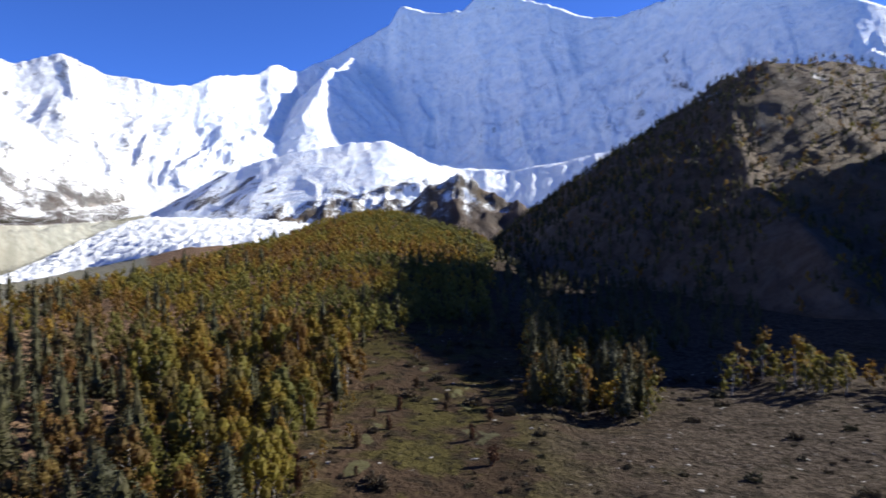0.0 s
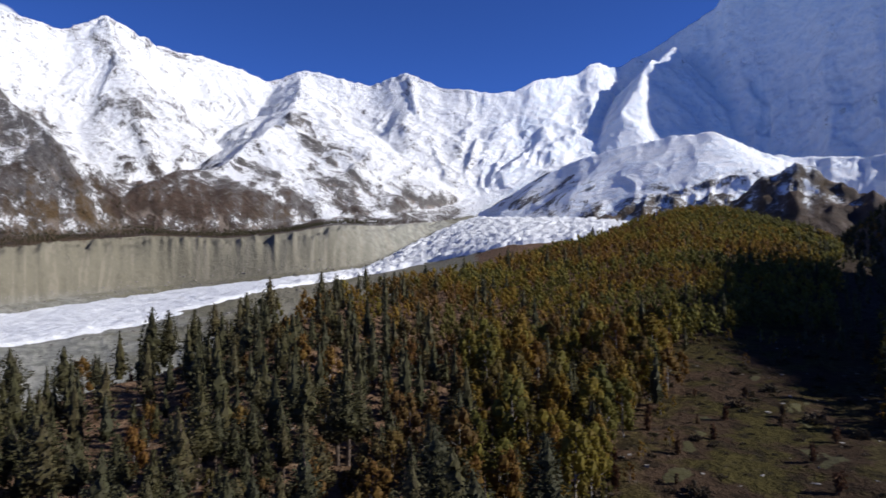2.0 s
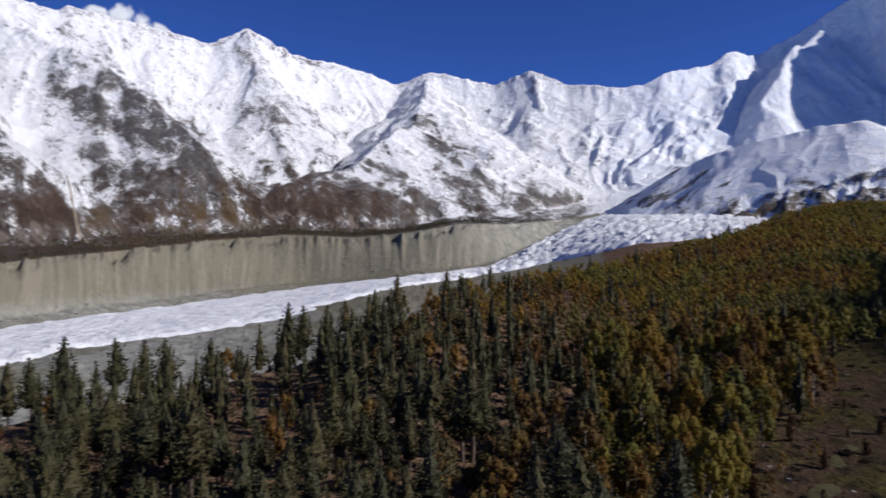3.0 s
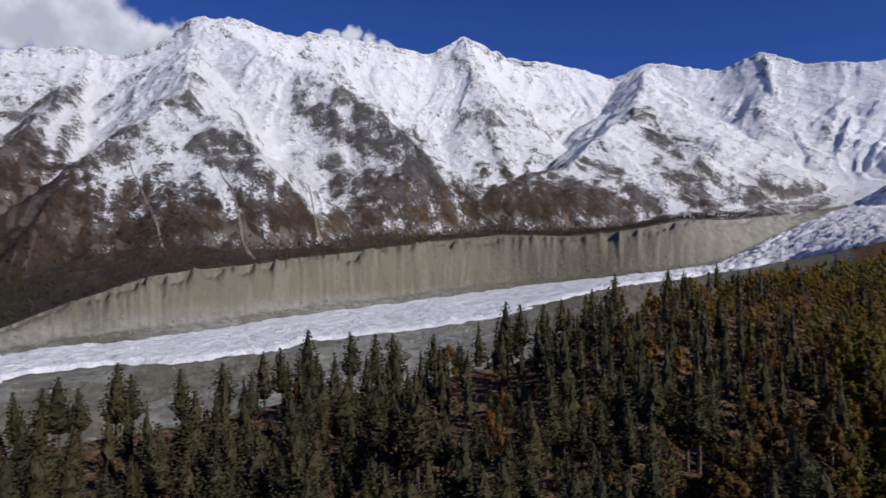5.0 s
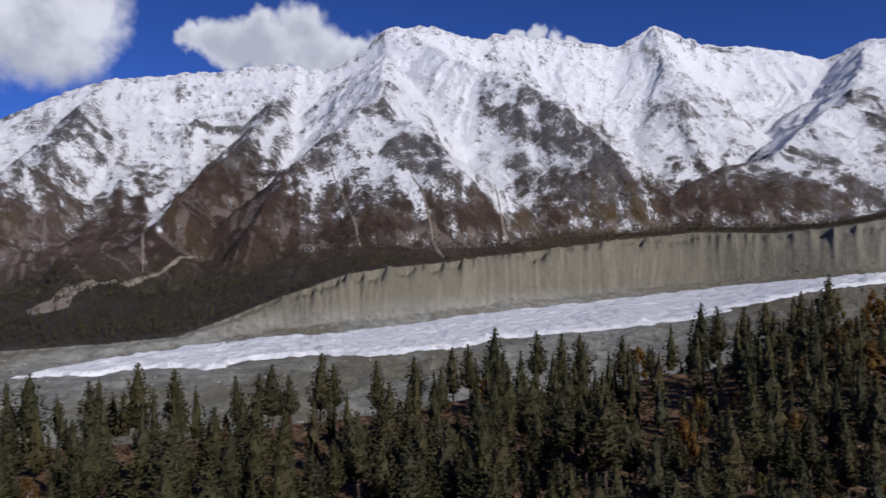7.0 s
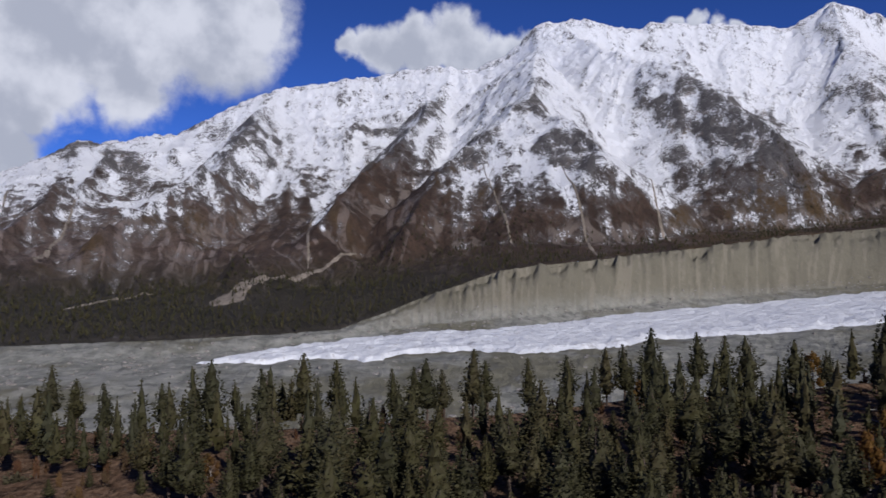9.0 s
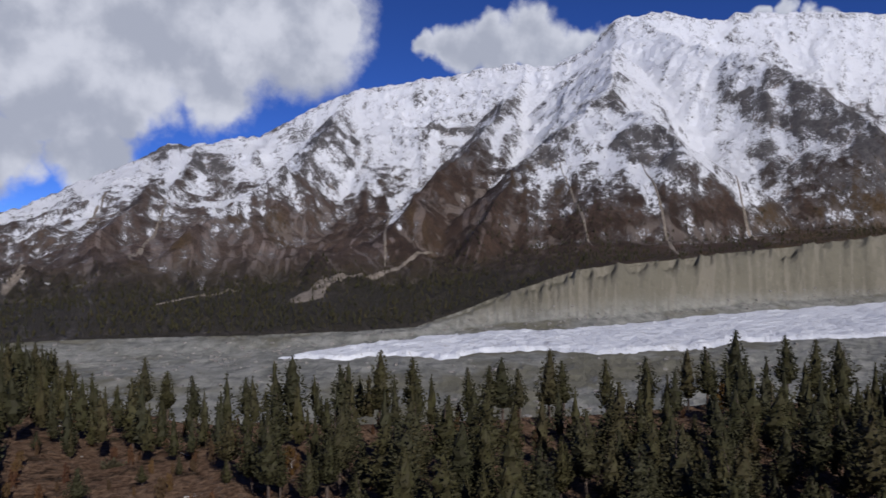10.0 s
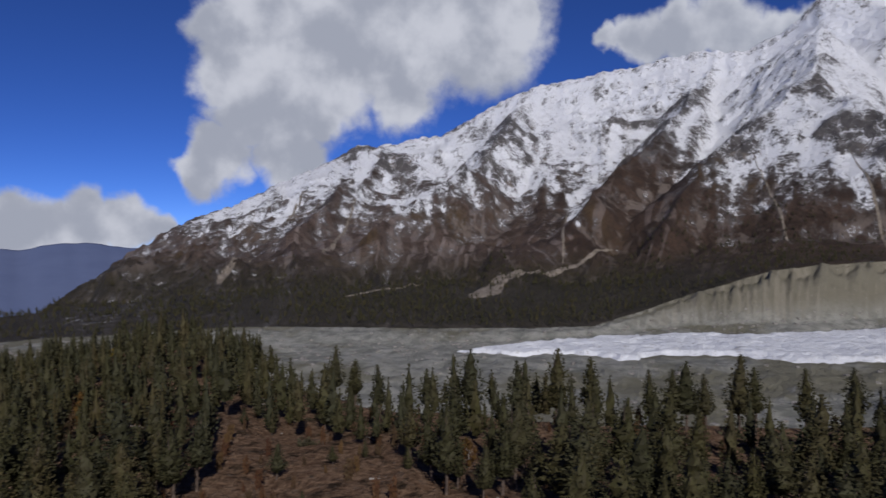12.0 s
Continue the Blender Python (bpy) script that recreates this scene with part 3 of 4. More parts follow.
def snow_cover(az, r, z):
    """Metres above the snow line, bare rock with the shading painted as rock, and how much of the snow is the smooth
    firn of the great peak.
    """
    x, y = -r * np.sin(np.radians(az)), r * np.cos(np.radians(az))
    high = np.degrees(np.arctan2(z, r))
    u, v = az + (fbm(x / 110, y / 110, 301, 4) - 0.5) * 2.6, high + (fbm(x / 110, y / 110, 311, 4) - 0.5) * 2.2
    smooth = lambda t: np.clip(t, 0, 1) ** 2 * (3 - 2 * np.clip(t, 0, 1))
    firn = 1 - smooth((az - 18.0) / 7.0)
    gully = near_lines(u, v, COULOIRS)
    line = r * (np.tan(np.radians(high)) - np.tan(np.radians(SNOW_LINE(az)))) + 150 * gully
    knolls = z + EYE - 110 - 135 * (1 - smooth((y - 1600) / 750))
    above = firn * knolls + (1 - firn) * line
    return above, np.clip(near_lines(u, v, CENTRAL_RIBS + LOWER_RIBS + UPPER_RIBS_AND_SHADOW + PEAK_RIBS_AND_SHADING) - 0.8 * gully, 0, 1.8), firn


def lie(x, y):
    x, y = np.atleast_1d(np.asarray(x, float)), np.atleast_1d(np.asarray(y, float))
    return land(np.degrees(np.arctan2(-x, y)), np.hypot(x, y)) + EYE


def sheet(name, azimuths, ranges, mat, lift=None, bare=True, grain=24.0, run=560.0):
    """A piece of the land between bearings; ranges(az) gives its distances, near to far."""
    az = np.asarray(azimuths, float)
    r = np.stack([ranges(a) for a in az])
    a2 = np.repeat(az[:, None], r.shape[1], 1)
    z = land(a2, r, bare) + EYE
    if lift is not None:
        z = z + lift(a2, r)
    x, y = -r * np.sin(np.radians(a2)), r * np.cos(np.radians(a2))
    n, m = r.shape
    co = np.stack([x, y, z], -1).reshape(-1, 3)
    i = (np.arange(n - 1)[:, None] * m + np.arange(m - 1)[None]).ravel()
    quads = np.stack([i, i + 1, i + m + 1, i + m], -1)[:, ::-1]
    me = bpy.data.meshes.new(name)
    me.vertices.add(len(co))
    me.vertices.foreach_set("co", co.astype(np.float32).ravel())
    me.loops.add(quads.size)
    me.loops.foreach_set("vertex_index", quads.astype(np.int32).ravel())
    me.polygons.add(len(quads))
    me.polygons.foreach_set("loop_start", np.arange(0, quads.size, 4, dtype=np.int32))
    me.polygons.foreach_set("use_smooth", np.ones(len(quads), bool))
    me.update(calc_edges=True)
    me.materials.append(mat)
    # how far each place lies below its surroundings, which decides where snow and scree settle
    pad, size = np.pad(z, 6, mode="edge"), 13
    total = np.pad(pad.cumsum(0).cumsum(1), ((1, 0), (1, 0)))
    mean = (total[size:, size:] - total[:-size, size:] - total[size:, :-size] + total[:-size, :-size]) / size ** 2
    me.attributes.new("hollow", "FLOAT", "POINT").data.foreach_set("value", np.clip((mean - z) / 7, -1, 1).astype(np.float32).ravel())
    # couloirs running down the fall line
    lines = fbm(np.radians(a2) * 2600 / grain + 7 * fbm(x / 260, y / 260, 191, 3), r / run, 193, 4, 0.6)
    me.attributes.new("streak", "FLOAT", "POINT").data.foreach_set("value", lines.astype(np.float32).ravel())
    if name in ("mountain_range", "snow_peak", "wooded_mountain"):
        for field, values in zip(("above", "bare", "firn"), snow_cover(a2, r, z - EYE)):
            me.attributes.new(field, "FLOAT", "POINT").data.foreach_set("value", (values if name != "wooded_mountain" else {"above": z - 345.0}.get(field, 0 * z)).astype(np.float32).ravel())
    return new(name, me)


def spaced(*stops):
    """Distances through the given stops, each with its number of steps."""
    out = []
    for (a, _), (b, n) in zip(stops, stops[1:]):
        out.append(np.linspace(a, b, n, endpoint=False))
    return np.concatenate(out + [[stops[-1][0]]])


one = lambda v: float(v)
FINE = np.arange(-36, 136.01, 0.2)
ring = np.concatenate([np.arange(-36, 136, 0.5), np.arange(136, 324.1, 2.0)])
wrap = lambda a: (a + 180) % 360 - 180
ground = sheet("ground", [wrap(a) if a < 180 else a - 360 for a in ring[:-1]] + [-36.0], lambda a: spaced((0.05, 0), (60, 12), (500, 100), (1000, 40), (4000, 20)) if not -36 <= a <= 136 else
               spaced((0.05, 0), (60, 12), (one(CREST_R(a)) * 0.8, 80), (one(CREST_R(a)) * 1.15, 45), (max(one(FOOT_R(a)), one(CREST_R(a)) * 1.16), 35)), MAT_MEADOW)
tagged(ground, "brown autumn turf and bare earth of an alpine meadow and hillside", "ground", kind="structure")
moraine = sheet("moraine", np.arange(22.3, 136.01, 0.14), lambda a: spaced((max(one(FOOT_R(a)), one(CREST_R(a)) * 1.16) - 4, 0), (one(ICE_NEAR_R(a)), 36), (one(ICE_FAR_R(a)), 16), (one(TOP_R(a)) - 40, 40), (one(TOP_R(a)) + 3, 20)), MAT_GRAVEL, grain=11.0, run=110.0)
side_valley = sheet("side_valley", FINE[FINE < 22.7], lambda a: spaced((max(one(FOOT_R(a)), one(CREST_R(a)) * 1.16) - 4, 0), (one(TOP_R(a)) - 998, 90)), MAT_MEADOW)
tagged(side_valley, "rough grey valley floor behind the wooded hill", "ground", kind="structure")
tagged(moraine, "tall fluted wall of tan moraine gravel above a grey valley floor", "moraine", kind="structure")
RANGE = np.arange(22.6, 136.01, 0.14)
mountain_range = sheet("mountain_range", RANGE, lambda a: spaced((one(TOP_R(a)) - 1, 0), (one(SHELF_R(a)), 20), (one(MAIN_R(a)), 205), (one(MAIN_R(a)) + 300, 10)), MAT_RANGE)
tagged(mountain_range, "snow-covered mountain range with grey rock ribs above brown autumn slopes", "mountain", kind="structure")
snow_peak = sheet("snow_peak", np.arange(-36, 22.71, 0.15), lambda a: spaced((one(TOP_R(a)) - 1000, 0), (one(TOP_R(a)), 110), (one(MAIN_R(a)), 160), (one(MAIN_R(a)) + 500, 10)), MAT_RANGE)
tagged(snow_peak, "huge glaciated peak with a shaded blue-white snow face", "mountain", kind="structure")


def emerge(az, r):
    x, y = -r * np.sin(np.radians(az)), r * np.cos(np.radians(az))
    return np.where(wooded_tent(x, y) > land(az, r, True) - 2, 0.0, -25.0)


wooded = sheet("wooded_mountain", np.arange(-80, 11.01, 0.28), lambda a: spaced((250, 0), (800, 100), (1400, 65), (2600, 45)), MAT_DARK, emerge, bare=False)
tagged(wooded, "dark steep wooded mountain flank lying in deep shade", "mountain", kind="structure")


def seracs(az, r):
    x, y = -r * np.sin(np.radians(az)), r * np.cos(np.radians(az))
    a, b = ICE_NEAR_R(az), ICE_FAR_R(az)
    edge = (fbm(x / 70, y / 70, 41, 4) - 0.5) * 90
    taper = np.clip((az - 88) / 13, 0, 1) * 55
    inside = np.clip(np.minimum(r - a - taper + edge, b - 0.4 * taper + edge * 0.6 - r) / np.where(az > 84, 24, 55), 0, 1) * np.clip((101.5 - az + edge / 40) / 1.0, 0, 1)
    tall = np.clip((40 - az) / 12, 0, 1)
    bed = ICE_NEAR_Z(az) + (ICE_FAR_Z(az) - ICE_NEAR_Z(az)) * np.clip((r - a) / (b - a), 0, 1)
    free = np.clip((bed - tent(x, y, OUTLIERS) + 4) / 14, 0, 1)   # the ice stops at the foot of the dome and the knoll
    return -9 - 40 * (1 - free) + inside * free * (13 + (ridged(x / 17, y / 17, 43, 4) - 0.4) * (2.6 + 17 * tall))


glacier = sheet("glacier", np.arange(10, 106.01, 0.2), lambda a: spaced((one(ICE_NEAR_R(a)) - 40, 0), (one(ICE_FAR_R(a)) + 40, 100)), MAT_ICE, seracs)
tagged(glacier, "long dirty-white glacier tongue lying along the valley floor", "glacier", kind="structure")

# aerial haze is painted into this ridge's blue base colour
distant = sheet("distant_ridge", np.arange(112, 150.1, 0.25), lambda a: spaced((2600, 0), (4300, 50), (4700, 10)), material("rock with painted blue haze", lambda n: (n.mix(n.noise(place(n)[0], 0.006, 5, 0.6), (0.085, 0.112, 0.205), (0.130, 0.160, 0.265)), 0.9, None, 0)),
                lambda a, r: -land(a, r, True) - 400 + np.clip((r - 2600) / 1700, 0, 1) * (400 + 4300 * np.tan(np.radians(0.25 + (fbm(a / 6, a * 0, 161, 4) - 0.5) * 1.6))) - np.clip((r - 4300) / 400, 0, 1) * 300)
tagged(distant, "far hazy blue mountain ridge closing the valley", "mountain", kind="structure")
# ---------------------------------------------------------------- foliage and bark


def foliage(name, colours, own, glow=0.3):
    """Leaf colours chosen tree by tree (own: by object; else by a tone stored with each tree) and varied tuft by tuft."""
    m = bpy.data.materials.new(name)
    m.use_nodes = True
    n = Nodes(m.node_tree)
    pick = n.add("ShaderNodeObjectInfo").outputs["Random"] if own else n.add("ShaderNodeAttribute", attribute_name="tone").outputs["Fac"]
    ramp = n.add("ShaderNodeValToRGB", {"Fac": pick})
    ramp.color_ramp.interpolation = "LINEAR"
    while len(ramp.color_ramp.elements) < len(colours):
        ramp.color_ramp.elements.new(0.5)
    for k, c in enumerate(colours):
        ramp.color_ramp.elements[k].position = k / (len(colours) - 1)
        ramp.color_ramp.elements[k].color = (*c, 1.0)
    tuft = n.add("ShaderNodeNewGeometry").outputs["Random Per Island"]
    c = n.add("ShaderNodeHueSaturation", {"Hue": n.math("ADD", 0.490, n.math("MULTIPLY", tuft, 0.02)), "Value": n.math("ADD", 0.84, n.math("MULTIPLY", tuft, 0.32)), "Color": ramp.outputs[0]}).outputs[0]
    a = n.add("ShaderNodeBsdfPrincipled", {"Base Color": c, "Roughness": 0.7, "Specular IOR Level": 0.2})
    b = n.add("ShaderNodeBsdfTranslucent", {"Color": c})
    n.add("ShaderNodeOutputMaterial", {0: n.add("ShaderNodeMixShader", {0: glow, 1: a.outputs[0], 2: b.outputs[0]}).outputs[0]})
    return m


NEEDLES = [(0.040, 0.039, 0.018), (0.049, 0.046, 0.019), (0.060, 0.053, 0.021), (0.044, 0.044, 0.022), (0.074, 0.060, 0.025)]
AUTUMN = [(0.108, 0.102, 0.027), (0.146, 0.126, 0.025), (0.180, 0.136, 0.022), (0.195, 0.122, 0.020), (0.168, 0.092, 0.020), (0.120, 0.074, 0.024), (0.112, 0.098, 0.026)]
SCRUB = [(0.050, 0.043, 0.026), (0.070, 0.050, 0.031), (0.052, 0.050, 0.025)]
MAT_NEEDLES, MAT_NEEDLES_FAR = foliage("pine needles", NEEDLES, True, 0.26), foliage("distant pine needles", NEEDLES, False, 0.26)
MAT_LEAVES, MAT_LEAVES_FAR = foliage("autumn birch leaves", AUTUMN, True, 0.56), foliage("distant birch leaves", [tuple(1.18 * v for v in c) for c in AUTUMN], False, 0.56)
# rust-brown leaves, their colour also darkened in place of shade on that slope
MAT_LEAVES_RUST_SHADE = foliage("rusty shade-darkened birch leaves", [(0.110, 0.062, 0.021), (0.145, 0.074, 0.019), (0.098, 0.068, 0.024), (0.088, 0.072, 0.025), (0.165, 0.092, 0.020), (0.10, 0.052, 0.02)], True, 0.45)
MAT_SCRUB = foliage("juniper sprays", SCRUB, True, 0.15)
MAT_RUST = foliage("rusty shrub leaves", [(0.085, 0.040, 0.022), (0.11, 0.055, 0.026), (0.075, 0.048, 0.026), (0.13, 0.075, 0.03)], True, 0.2)


def bark(dark, light, scale):
    def build(n):
        p = n.add("ShaderNodeTexCoord").outputs["Object"]
        v = n.noise(n.scaled(p, (1, 1, 0.3)), scale, 5, 0.7)
        return n.mix(n.step(v, 0.35, 0.65), dark, light), 0.9, v, 0.05
    return build


MAT_PINE_BARK = material("pine bark", bark((0.05, 0.037, 0.029), (0.125, 0.092, 0.070), 3.0))
MAT_BIRCH_BARK = material("birch bark", bark((0.12, 0.10, 0.085), (0.36, 0.33, 0.295), 4.0))


def boulder_stone(n):
    p = n.add("ShaderNodeTexCoord").outputs["Object"]
    a, b = n.noise(p, 0.8, 5, 0.65), n.noise(p, 5.0, 4, 0.7)
    c = n.mix(n.step(a, 0.35, 0.65), (0.14, 0.125, 0.11), (0.33, 0.31, 0.285))
    return n.mix(n.step(b, 0.55, 0.7, 0.0, 0.6), c, (0.10, 0.095, 0.075)), 0.9, b, 0.06


MAT_STONE = material("grey granite boulder", boulder_stone)

# ---------------------------------------------------------------- trees


class Soup:
    """Loose faces gathered into one mesh."""

    def __init__(self):
        self.co, self.faces = [], []

    def face(self, pts):
        i = len(self.co)
        self.co.extend(pts)
        self.faces.append(tuple(range(i, i + len(pts))))

    def tube(self, a, b, ra, rb, sides=6):
        a, b = Vector(a), Vector(b)
        q = (b - a).to_track_quat("Z", "Y")
        i = len(self.co)
        for c, rad in ((a, ra), (b, rb)):
            self.co.extend([c + q @ Vector((rad * math.cos(2 * math.pi * k / sides), rad * math.sin(2 * math.pi * k / sides), 0)) for k in range(sides)])
        self.faces.extend([(i + k, i + (k + 1) % sides, i + sides + (k + 1) % sides, i + sides + k) for k in range(sides)])

    def tuft(self, rng, c, size, out, droop, blades=2, slim=1.0):
        """A little spray: a few blades fanning out from one point."""
        for _ in range(blades):
            d = (Vector(out) + Vector((rng.uniform(-0.7, 0.7), rng.uniform(-0.7, 0.7), rng.uniform(-0.6, 0.6) - droop))).normalized()
            s = d.cross(Vector((rng.uniform(-1, 1), rng.uniform(-1, 1), rng.uniform(-1, 1)))).normalized()
            L, W = size * rng.uniform(0.7, 1.4), slim * size * rng.uniform(0.25, 0.5)
            p = Vector(c)
            self.face([p - d * L * 0.35, p + s * W, p + d * L * 0.75, p - s * W])

    def mesh(self, name, mat):
        me = bpy.data.meshes.new(name)
        me.from_pydata([tuple(c) for c in self.co], [], self.faces)
        me.materials.append(mat)
        return me


def lumpy(s, rng, rings, sides, at_ring, rough):
    """A closed uneven body of quads: at_ring(u) gives the centre and the radius of each ring, u from 0 to 1."""
    shift = Vector((rng.uniform(0, 90), rng.uniform(0, 90), rng.uniform(0, 90)))
    grid = []
    for i in range(rings + 1):
        c, rad = at_ring(i / rings)
        row = []
        for k in range(sides):
            t = 6.2832 * (k + 0.5 * (i % 2)) / sides
            d = Vector((math.cos(t), math.sin(t), 0))
            row.append(c + d * rad * (1 - rough * (0.5 + 0.9 * noise.noise(d * 1.6 + Vector((0, 0, c.z * 0.75)) + shift)) + rng.uniform(-0.08, 0.08)))
        grid.append(row)
    for a, b in zip(grid, grid[1:]):
        for k in range(sides):
            s.face([a[k], a[(k + 1) % sides], b[(k + 1) % sides], b[k]])
    return grid


def pine_crown(rng, h, detail):
    """A full uneven cone of boughs, thick with needles; detail 2, 1, 0 or -1."""
    s = Soup()
    bare = rng.uniform(0.10, 0.34)
    broad = h * rng.uniform(0.125, 0.175)
    full, blunt = rng.uniform(1.5, 2.5), rng.uniform(0.8, 1.0)
    wave = [rng.uniform(0.66, 1.2) for _ in range(12)]
    lean = Vector((rng.uniform(-0.03, 0.03) * h, rng.uniform(-0.03, 0.03) * h, 0))

    def girth(u):
        k = min(9.99, u * 10)
        swell = wave[int(k)] * (1 - k % 1) + wave[int(k) + 1] * (k % 1)
        return broad * min(1.0, 0.30 + u * 3.6) * max(0.0, 1 - u ** full) ** blunt * swell + 0.10

    centre = lambda u: lean * u * u + Vector((0, 0, h * (bare + (1 - bare) * u)))
    rings, sides, blades, size = {2: (15, 10, 620, 0.55), 1: (8, 6, 130, 0.95), 0: (5, 5, 24, 1.7), -1: (4, 4, 10, 2.0)}[detail]
    lumpy(s, rng, rings, sides, lambda u: (centre(u), girth(u) * (0.90 - 0.35 * u)), 0.52)
    for _ in range(blades):
        u = 1 - math.sqrt(rng.random()) if rng.random() < 0.75 else rng.random()
        t = rng.uniform(0, 6.2832)
        d = Vector((math.cos(t), math.sin(t), 0))
        # boughs come in clumps, with gaps between them
        clump = 0.5 + 0.5 * noise.noise(Vector((d.x * 2.2, d.y * 2.2, centre(u).z * 0.8 + wave[0] * 50)))
        c = centre(u) + d * girth(u) * (0.50 + 0.75 * clump + rng.uniform(-0.10, 0.14))
        s.tuft(rng, c, size * (1.05 - 0.35 * u), d + Vector((0, 0, 0.35)), 0.0, 1, 0.95)
    for _ in range(4):
        s.tuft(rng, centre(0.985) + Vector((rng.uniform(-0.12, 0.12), rng.uniform(-0.12, 0.12), 0)), 0.45 if detail > 1 else 0.7, (0, 0, 1.2), -0.4, 1, 0.6)
    return s


def birch_crown(rng, h, detail):
    """Rounded lobes of leaves about the limbs; detail 2, 1, 0 or -1."""
    s = Soup()
    lobes = []
    count = {2: rng.randint(10, 13), 1: 7, 0: 4, -1: 3}[detail]
    for k in range(count):
        a, u = 2.4 * k + rng.uniform(-0.4, 0.4), (k + 0.5) / count
        z = h * (0.20 + 0.70 * u)
        rad = h * 0.19 * math.sin(math.pi * min(0.97, 0.28 + 0.66 * u)) * rng.uniform(0.55, 1.2)
        lobes.append((Vector((math.cos(a) * rad, math.sin(a) * rad, z)), h * rng.uniform(0.10, 0.155) * (1.0 if detail > 0 else (1.25 if detail == 0 else 1.5))))
    for c, rad in lobes:
        rings, sides = (4, 6) if detail > 1 else (3, 4)
        lumpy(s, rng, rings, sides, lambda u: (c + Vector((0, 0, -math.cos(math.pi * u) * rad * 0.78)), rad * 0.70 * math.sin(math.pi * min(0.97, max(0.03, u)))), 0.4)
        for _ in range({2: 48, 1: 14, 0: 6, -1: 5}[detail]):
            d = Vector((rng.gauss(0, 1), rng.gauss(0, 1), rng.gauss(0, 1))).normalized()
            p = c + Vector((d.x, d.y, d.z * 1.15)) * rad * rng.uniform(0.55, 1.08)
            s.tuft(rng, p, {2: 0.36, 1: 0.55, 0: 0.9, -1: 1.2}[detail], d, 0.1, 1)
    return s, lobes


def pine(seed):
    rng = random.Random(seed)
    h = 17.0 + rng.uniform(-1, 1)
    ob = new("pine_tree")
    t = Soup()
    bend = [Vector((rng.uniform(-0.12, 0.12) * k, rng.uniform(-0.12, 0.12) * k, h * 0.97 * k / 5 - (0.6 if k == 0 else 0))) for k in range(6)]
    for k in range(5):
        t.tube(bend[k], bend[k + 1], 0.30 * (1 - k / 5.3), 0.30 * (1 - (k + 1) / 5.3), 7)
    for _ in range(9):   # dead lower limbs
        a, z = rng.uniform(0, 6.28), h * rng.uniform(0.06, 0.3)
        t.tube((0, 0, z), (math.cos(a) * rng.uniform(0.6, 1.5), math.sin(a) * rng.uniform(0.6, 1.5), z + rng.uniform(-0.2, 0.3)), 0.05, 0.015, 4)
    for name, me in (("trunk", t.mesh("pine trunk", MAT_PINE_BARK)), ("crown", pine_crown(rng, h, 2).mesh("pine crown", MAT_NEEDLES))):
        new(name, me).parent = ob
    return tagged(ob, "tall dark green pine with ragged crown and bare lower trunk", "tree", "pines on the ridge")


def birch(seed, detail=2, leaves=None, label="birch with pale trunk and yellow to rust autumn leaves"):
    rng = random.Random(seed)
    h = 10.5 + rng.uniform(-1.2, 1.2)
    ob = new("birch_tree")
    s, lobes = birch_crown(rng, h, detail)
    t = Soup()
    top = Vector((rng.uniform(-0.4, 0.4), rng.uniform(-0.4, 0.4), h * 0.8))
    mid = top * 0.5 + Vector((rng.uniform(-0.3, 0.3), rng.uniform(-0.3, 0.3), 0))
    t.tube((0, 0, -0.5), mid, 0.19, 0.12, 7)
    t.tube(mid, top, 0.12, 0.04, 6)
    for c, _ in lobes:
        w = max(0.2, min(0.9, (c.z - 1.2) / h))
        a = mid * (w / 0.4) if w < 0.4 else mid.lerp(top, min(1, (w - 0.4) / 0.4))
        t.tube(a, c, 0.06, 0.02, 5)
    for name, me in (("trunk", t.mesh("birch trunk", MAT_BIRCH_BARK)), ("crown", s.mesh("birch crown", leaves or MAT_LEAVES))):
        new(name, me).parent = ob
    return tagged(ob, label, "tree", "birches on the hillside")


def juniper(seed):
    rng = random.Random(seed)
    s = Soup()
    for _ in range(120):
        d = Vector((rng.gauss(0, 1), rng.gauss(0, 1), abs(rng.gauss(0, 0.8)))).normalized()
        s.tuft(rng, Vector((d.x * 1.5, d.y * 1.5, d.z * 1.25)) * rng.uniform(0.5, 1.0) * (0.7 + 0.5 * noise.noise(d * 1.7 + Vector((seed, 0, 0)))), 0.34, d, 0.0, 2)
    ob = new("juniper_bush", s.mesh("juniper", MAT_SCRUB))
    return tagged(ob, "low dark rounded juniper bush on dry turf", "bush", "bushes on the meadow")


def rusty_shrub(seed):
    rng = random.Random(seed)
    s, t = Soup(), Soup()
    for k in range(7):
        a, lean = rng.uniform(0, 6.28), rng.uniform(0.04, 0.20)
        tip = Vector((math.cos(a) * lean, math.sin(a) * lean, rng.uniform(1.3, 2.4)))
        t.tube((math.cos(a) * 0.12, math.sin(a) * 0.12, -0.2), tip, 0.035, 0.012, 4)
        for _ in range(20):
            w = rng.uniform(0.12, 1.1)
            s.tuft(rng, tip * w + Vector((rng.gauss(0, 0.19), rng.gauss(0, 0.19), rng.gauss(0, 0.15))), 0.32, tip, 0.0, 2)
    ob = new("rusty_shrub")
    for name, me in (("stem_cluster", t.mesh("shrub stems", MAT_PINE_BARK)), ("leaf_mass", s.mesh("shrub leaves", MAT_RUST))):
        new(name, me).parent = ob
    return tagged(ob, "thin rust-brown autumn shrub growing between the pines", "shrub", "shrubs under the pines")


